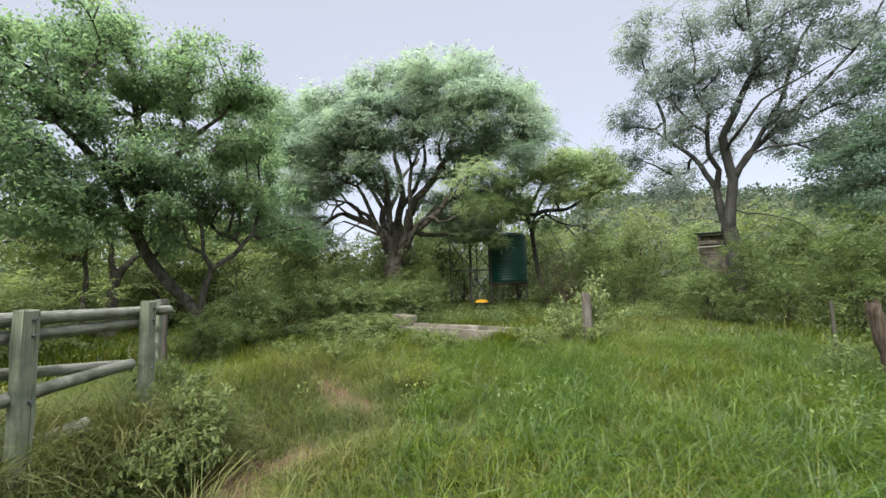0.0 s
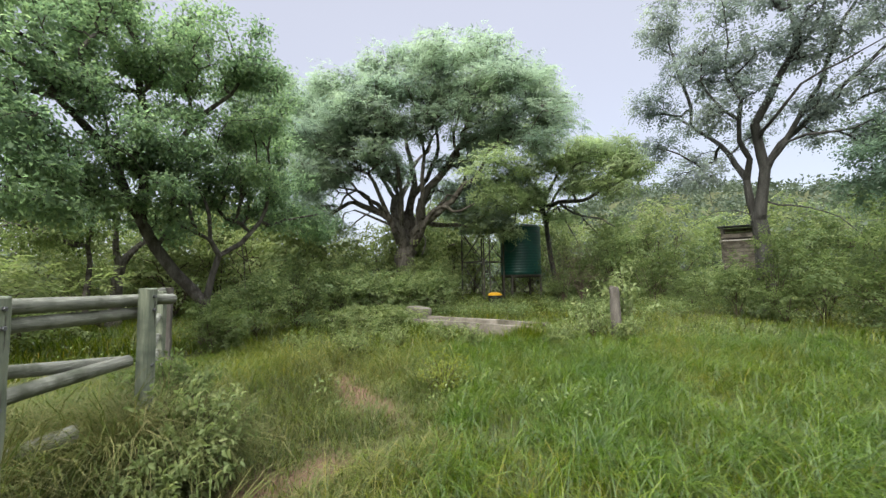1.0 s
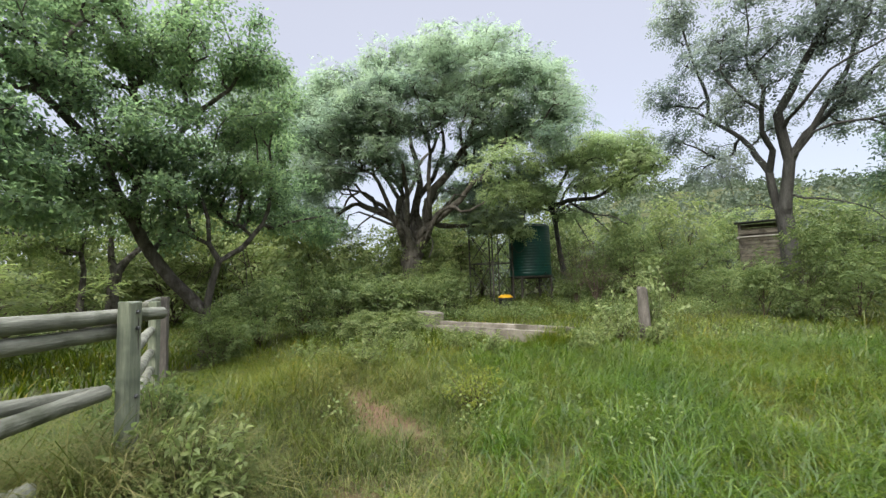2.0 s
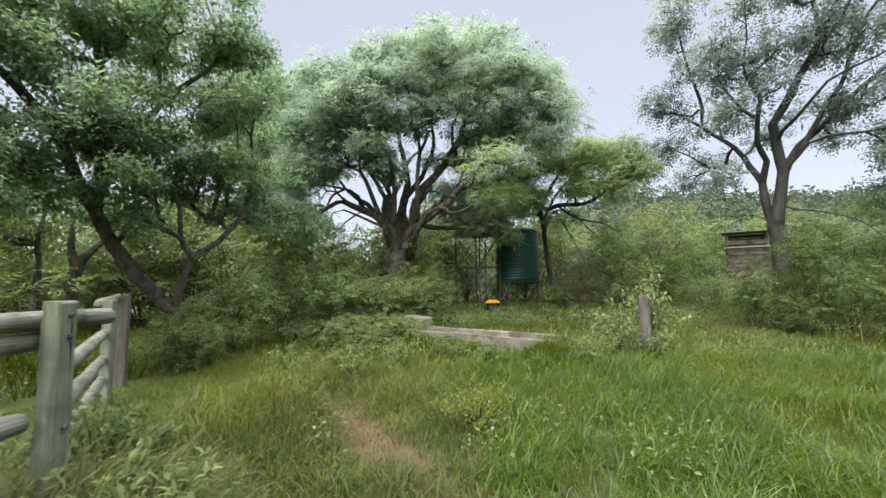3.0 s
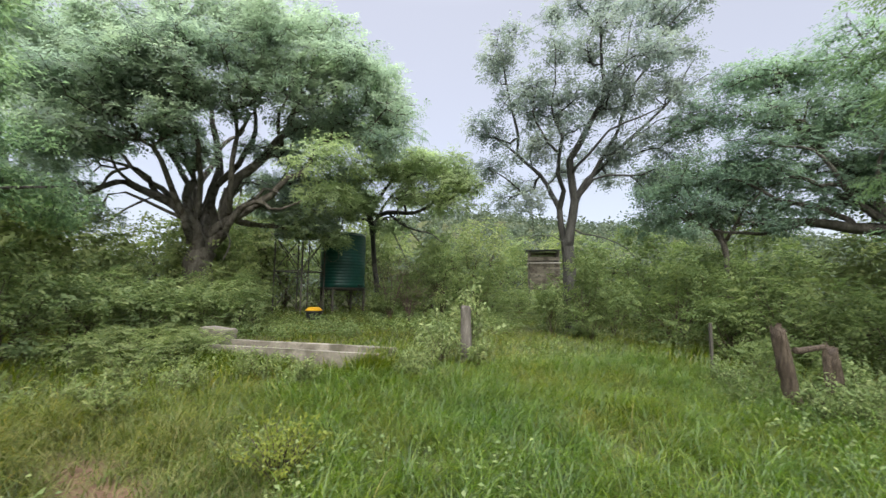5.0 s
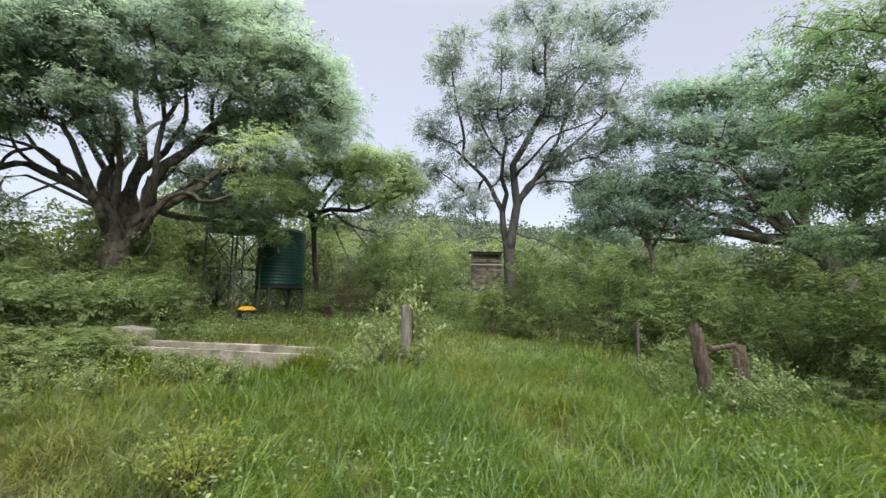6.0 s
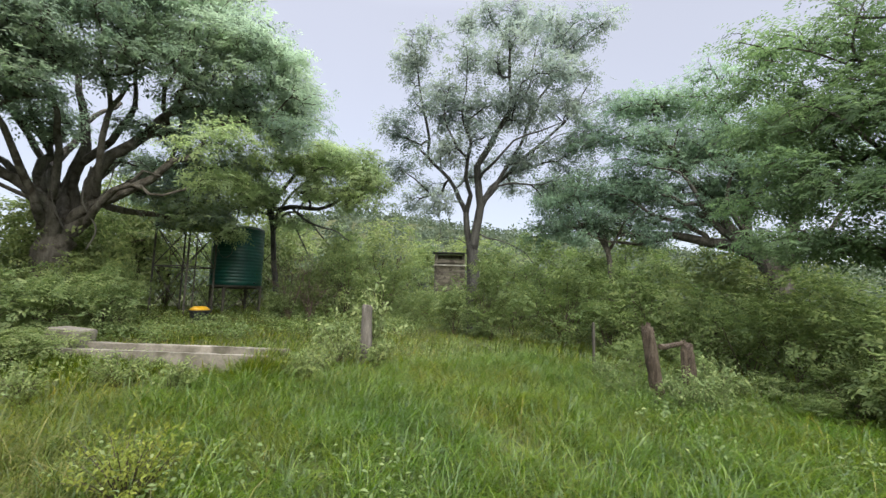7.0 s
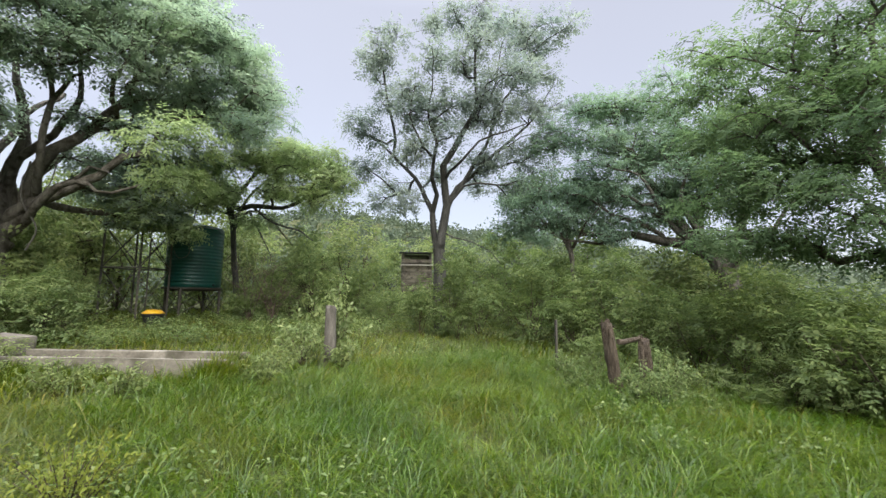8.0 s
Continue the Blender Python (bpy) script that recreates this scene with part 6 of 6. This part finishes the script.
def low_stand():
    gz = float(ground_z(*LOW_TANK))
    ob = thing("tank_stand", (LOW_TANK[0], LOW_TANK[1], gz), "low rusty steel stand under the green water tank", "tank stand", turn=12)
    high, s = 1.80 - gz, 0.66
    legs = [(-s, -s), (s, -s), (s, s), (-s, s)]
    for x, y in legs:
        bm = bmesh.new()
        box(bm, (0.07, 0.07, high + 0.1), Matrix.Translation((x, y, high / 2 - 0.05)), 0.006)
        part("leg", bm, STEEL, ob)
    for (ax, ay), (bx, by) in zip(legs, legs[1:] + legs[:1]):
        bm = bmesh.new()
        rod(bm, (ax, ay, high - 0.05), (bx, by, high - 0.05), 0.03, sides=6)
        part("cross_bar", bm, STEEL, ob)
        for za, zb in ((0.1, high - 0.08), (high - 0.08, 0.1)):
            bm = bmesh.new()
            rod(bm, (ax, ay, za), (bx, by, zb), 0.012, sides=6)
            part("brace", bm, STEEL, ob)
    bm = bmesh.new()
    lathe(bm, [(0.98, high - 0.015), (0.985, high + 0.03), (0.97, high + 0.035)], 32)
    part("deck", bm, STEEL, ob)
    return high + gz


stand_top = low_stand()
tank("water_tank", (LOW_TANK[0], LOW_TANK[1], stand_top + 0.036), 0.90, 2.14, 17, TANK_GREEN, "dark green ribbed plastic water tank on a low stand", 20)

# a pale loop of rope or vine against the tank
loop = thing("rope_loop", (1.70, 19.10, 2.9), "pale loop of hanging rope against the green tank", "rope")
cu = bpy.data.curves.new("rope", "CURVE")
cu.dimensions, cu.bevel_depth, cu.bevel_resolution = "3D", 0.011, 2
sp = cu.splines.new("NURBS")
pts = [(-0.1, 0, 1.0), (0.0, 0, 0.7), (0.28, 0.0, 0.5), (0.35, 0.0, 0.1), (0.12, 0, -0.12), (-0.1, 0, -0.05), (-0.15, 0, 0.2)]
sp.points.add(len(pts) - 1)
for p, q in zip(sp.points, pts):
    p.co = (*q, 1)
sp.use_endpoint_u = True
tmp = bpy.data.objects.new("rope", cu)
rope_mesh = bpy.data.meshes.new_from_object(tmp)
bpy.data.objects.remove(tmp)
mesh_ob("rope", rope_mesh, ROPE, loop)


# ---- tub feeder ----
def feeder():
    at = (0.94, 17.2)
    ob = thing("lick_feeder", (at[0], at[1], float(ground_z(*at))), "black plastic feed tub with a domed yellow lid", "feed tub", turn=10)
    bm = bmesh.new()
    lathe(bm, [(0.20, 0.0), (0.22, 0.02), (0.28, 0.26), (0.30, 0.27), (0.30, 0.295), (0.26, 0.30)], 32)
    part("tub", bm, BLACK, ob)
    bm = bmesh.new()
    lathe(bm, [(0.28, 0.301), (0.29, 0.315), (0.27, 0.335), (0.21, 0.39), (0.16, 0.415), (0.06, 0.422)], 32)
    part("lid", bm, YELLOW, ob, "domed yellow lid", shade=True)


feeder()


# ---- wooden hide on posts beside the tall tree ----
def hide():
    at = (10.65, 17.6)
    gz = float(ground_z(*at))
    ob = thing("game_hide", (at[0], at[1], gz), "small weathered plank hide on posts with a dark sheet roof", "hide", turn=-33)
    w, d = 1.26, 1.15
    low, sill, top = 1.90 - gz, 2.96 - gz, 3.54 - gz
    for x in (-w / 2, w / 2):
        for y in (-d / 2, d / 2):
            bm = bmesh.new()
            rod(bm, (x * 0.93, y * 0.93, -0.1), (x * 0.93, y * 0.93, top), 0.05, 0.045, sides=9, rings=5)
            part("post", bm, GREY_WOOD, ob)
    bm = bmesh.new()
    box(bm, (w, d, 0.06), Matrix.Translation((0, 0, low)), 0.005)
    part("floor_panel", bm, PLANK_WOOD, ob)
    rng = random.Random(4)
    for face in range(4):
        turn = Matrix.Rotation(face * math.pi / 2, 4, "Z")
        across, out = (w, d) if face % 2 == 0 else (d, w)
        z = low + 0.05
        while z < sill - 0.05:
            h = rng.uniform(0.13, 0.17)
            bm = bmesh.new()
            box(bm, (across + rng.uniform(-0.05, 0.03), 0.028, h - 0.022), turn @ Matrix.Translation((rng.uniform(-0.02, 0.02), -out / 2 - 0.016, z + h / 2)) @ Matrix.Rotation(rng.uniform(-0.012, 0.012), 4, "Y"), 0.004)
            part("plank", bm, PLANK_WOOD, ob)
            z += h
        bm = bmesh.new()
        box(bm, (across + 0.14, 0.06, 0.05), turn @ Matrix.Translation((0, -out / 2 - 0.05, z + 0.0)), 0.006)
        part("sill_rail", bm, SILL_WOOD, ob, "pale sill rail")
        # Planks added up to the roof at back and sides, to darken the opening.
        if face:
            for extra in (0.34, 0.49):
                bm = bmesh.new()
                box(bm, (across, 0.025, 0.14), turn @ Matrix.Translation((0, -out / 2 - 0.014, z + extra)), 0.004)
                part("plank", bm, PLANK_WOOD, ob)
        bm = bmesh.new()
        box(bm, (across + 0.02, 0.025, 0.16), turn @ Matrix.Translation((0, -out / 2 - 0.014, z + 0.17)), 0.004)
        part("plank", bm, PLANK_WOOD, ob)
    bm = bmesh.new()
    box(bm, (w + 0.22, d + 0.22, 0.035), Matrix.Translation((-0.02, 0, top + 0.03)) @ Matrix.Rotation(0.05, 4, "X"), 0.005)
    part("roof", bm, ROOF_DARK, ob, "dark sheet-metal roof")


hide()
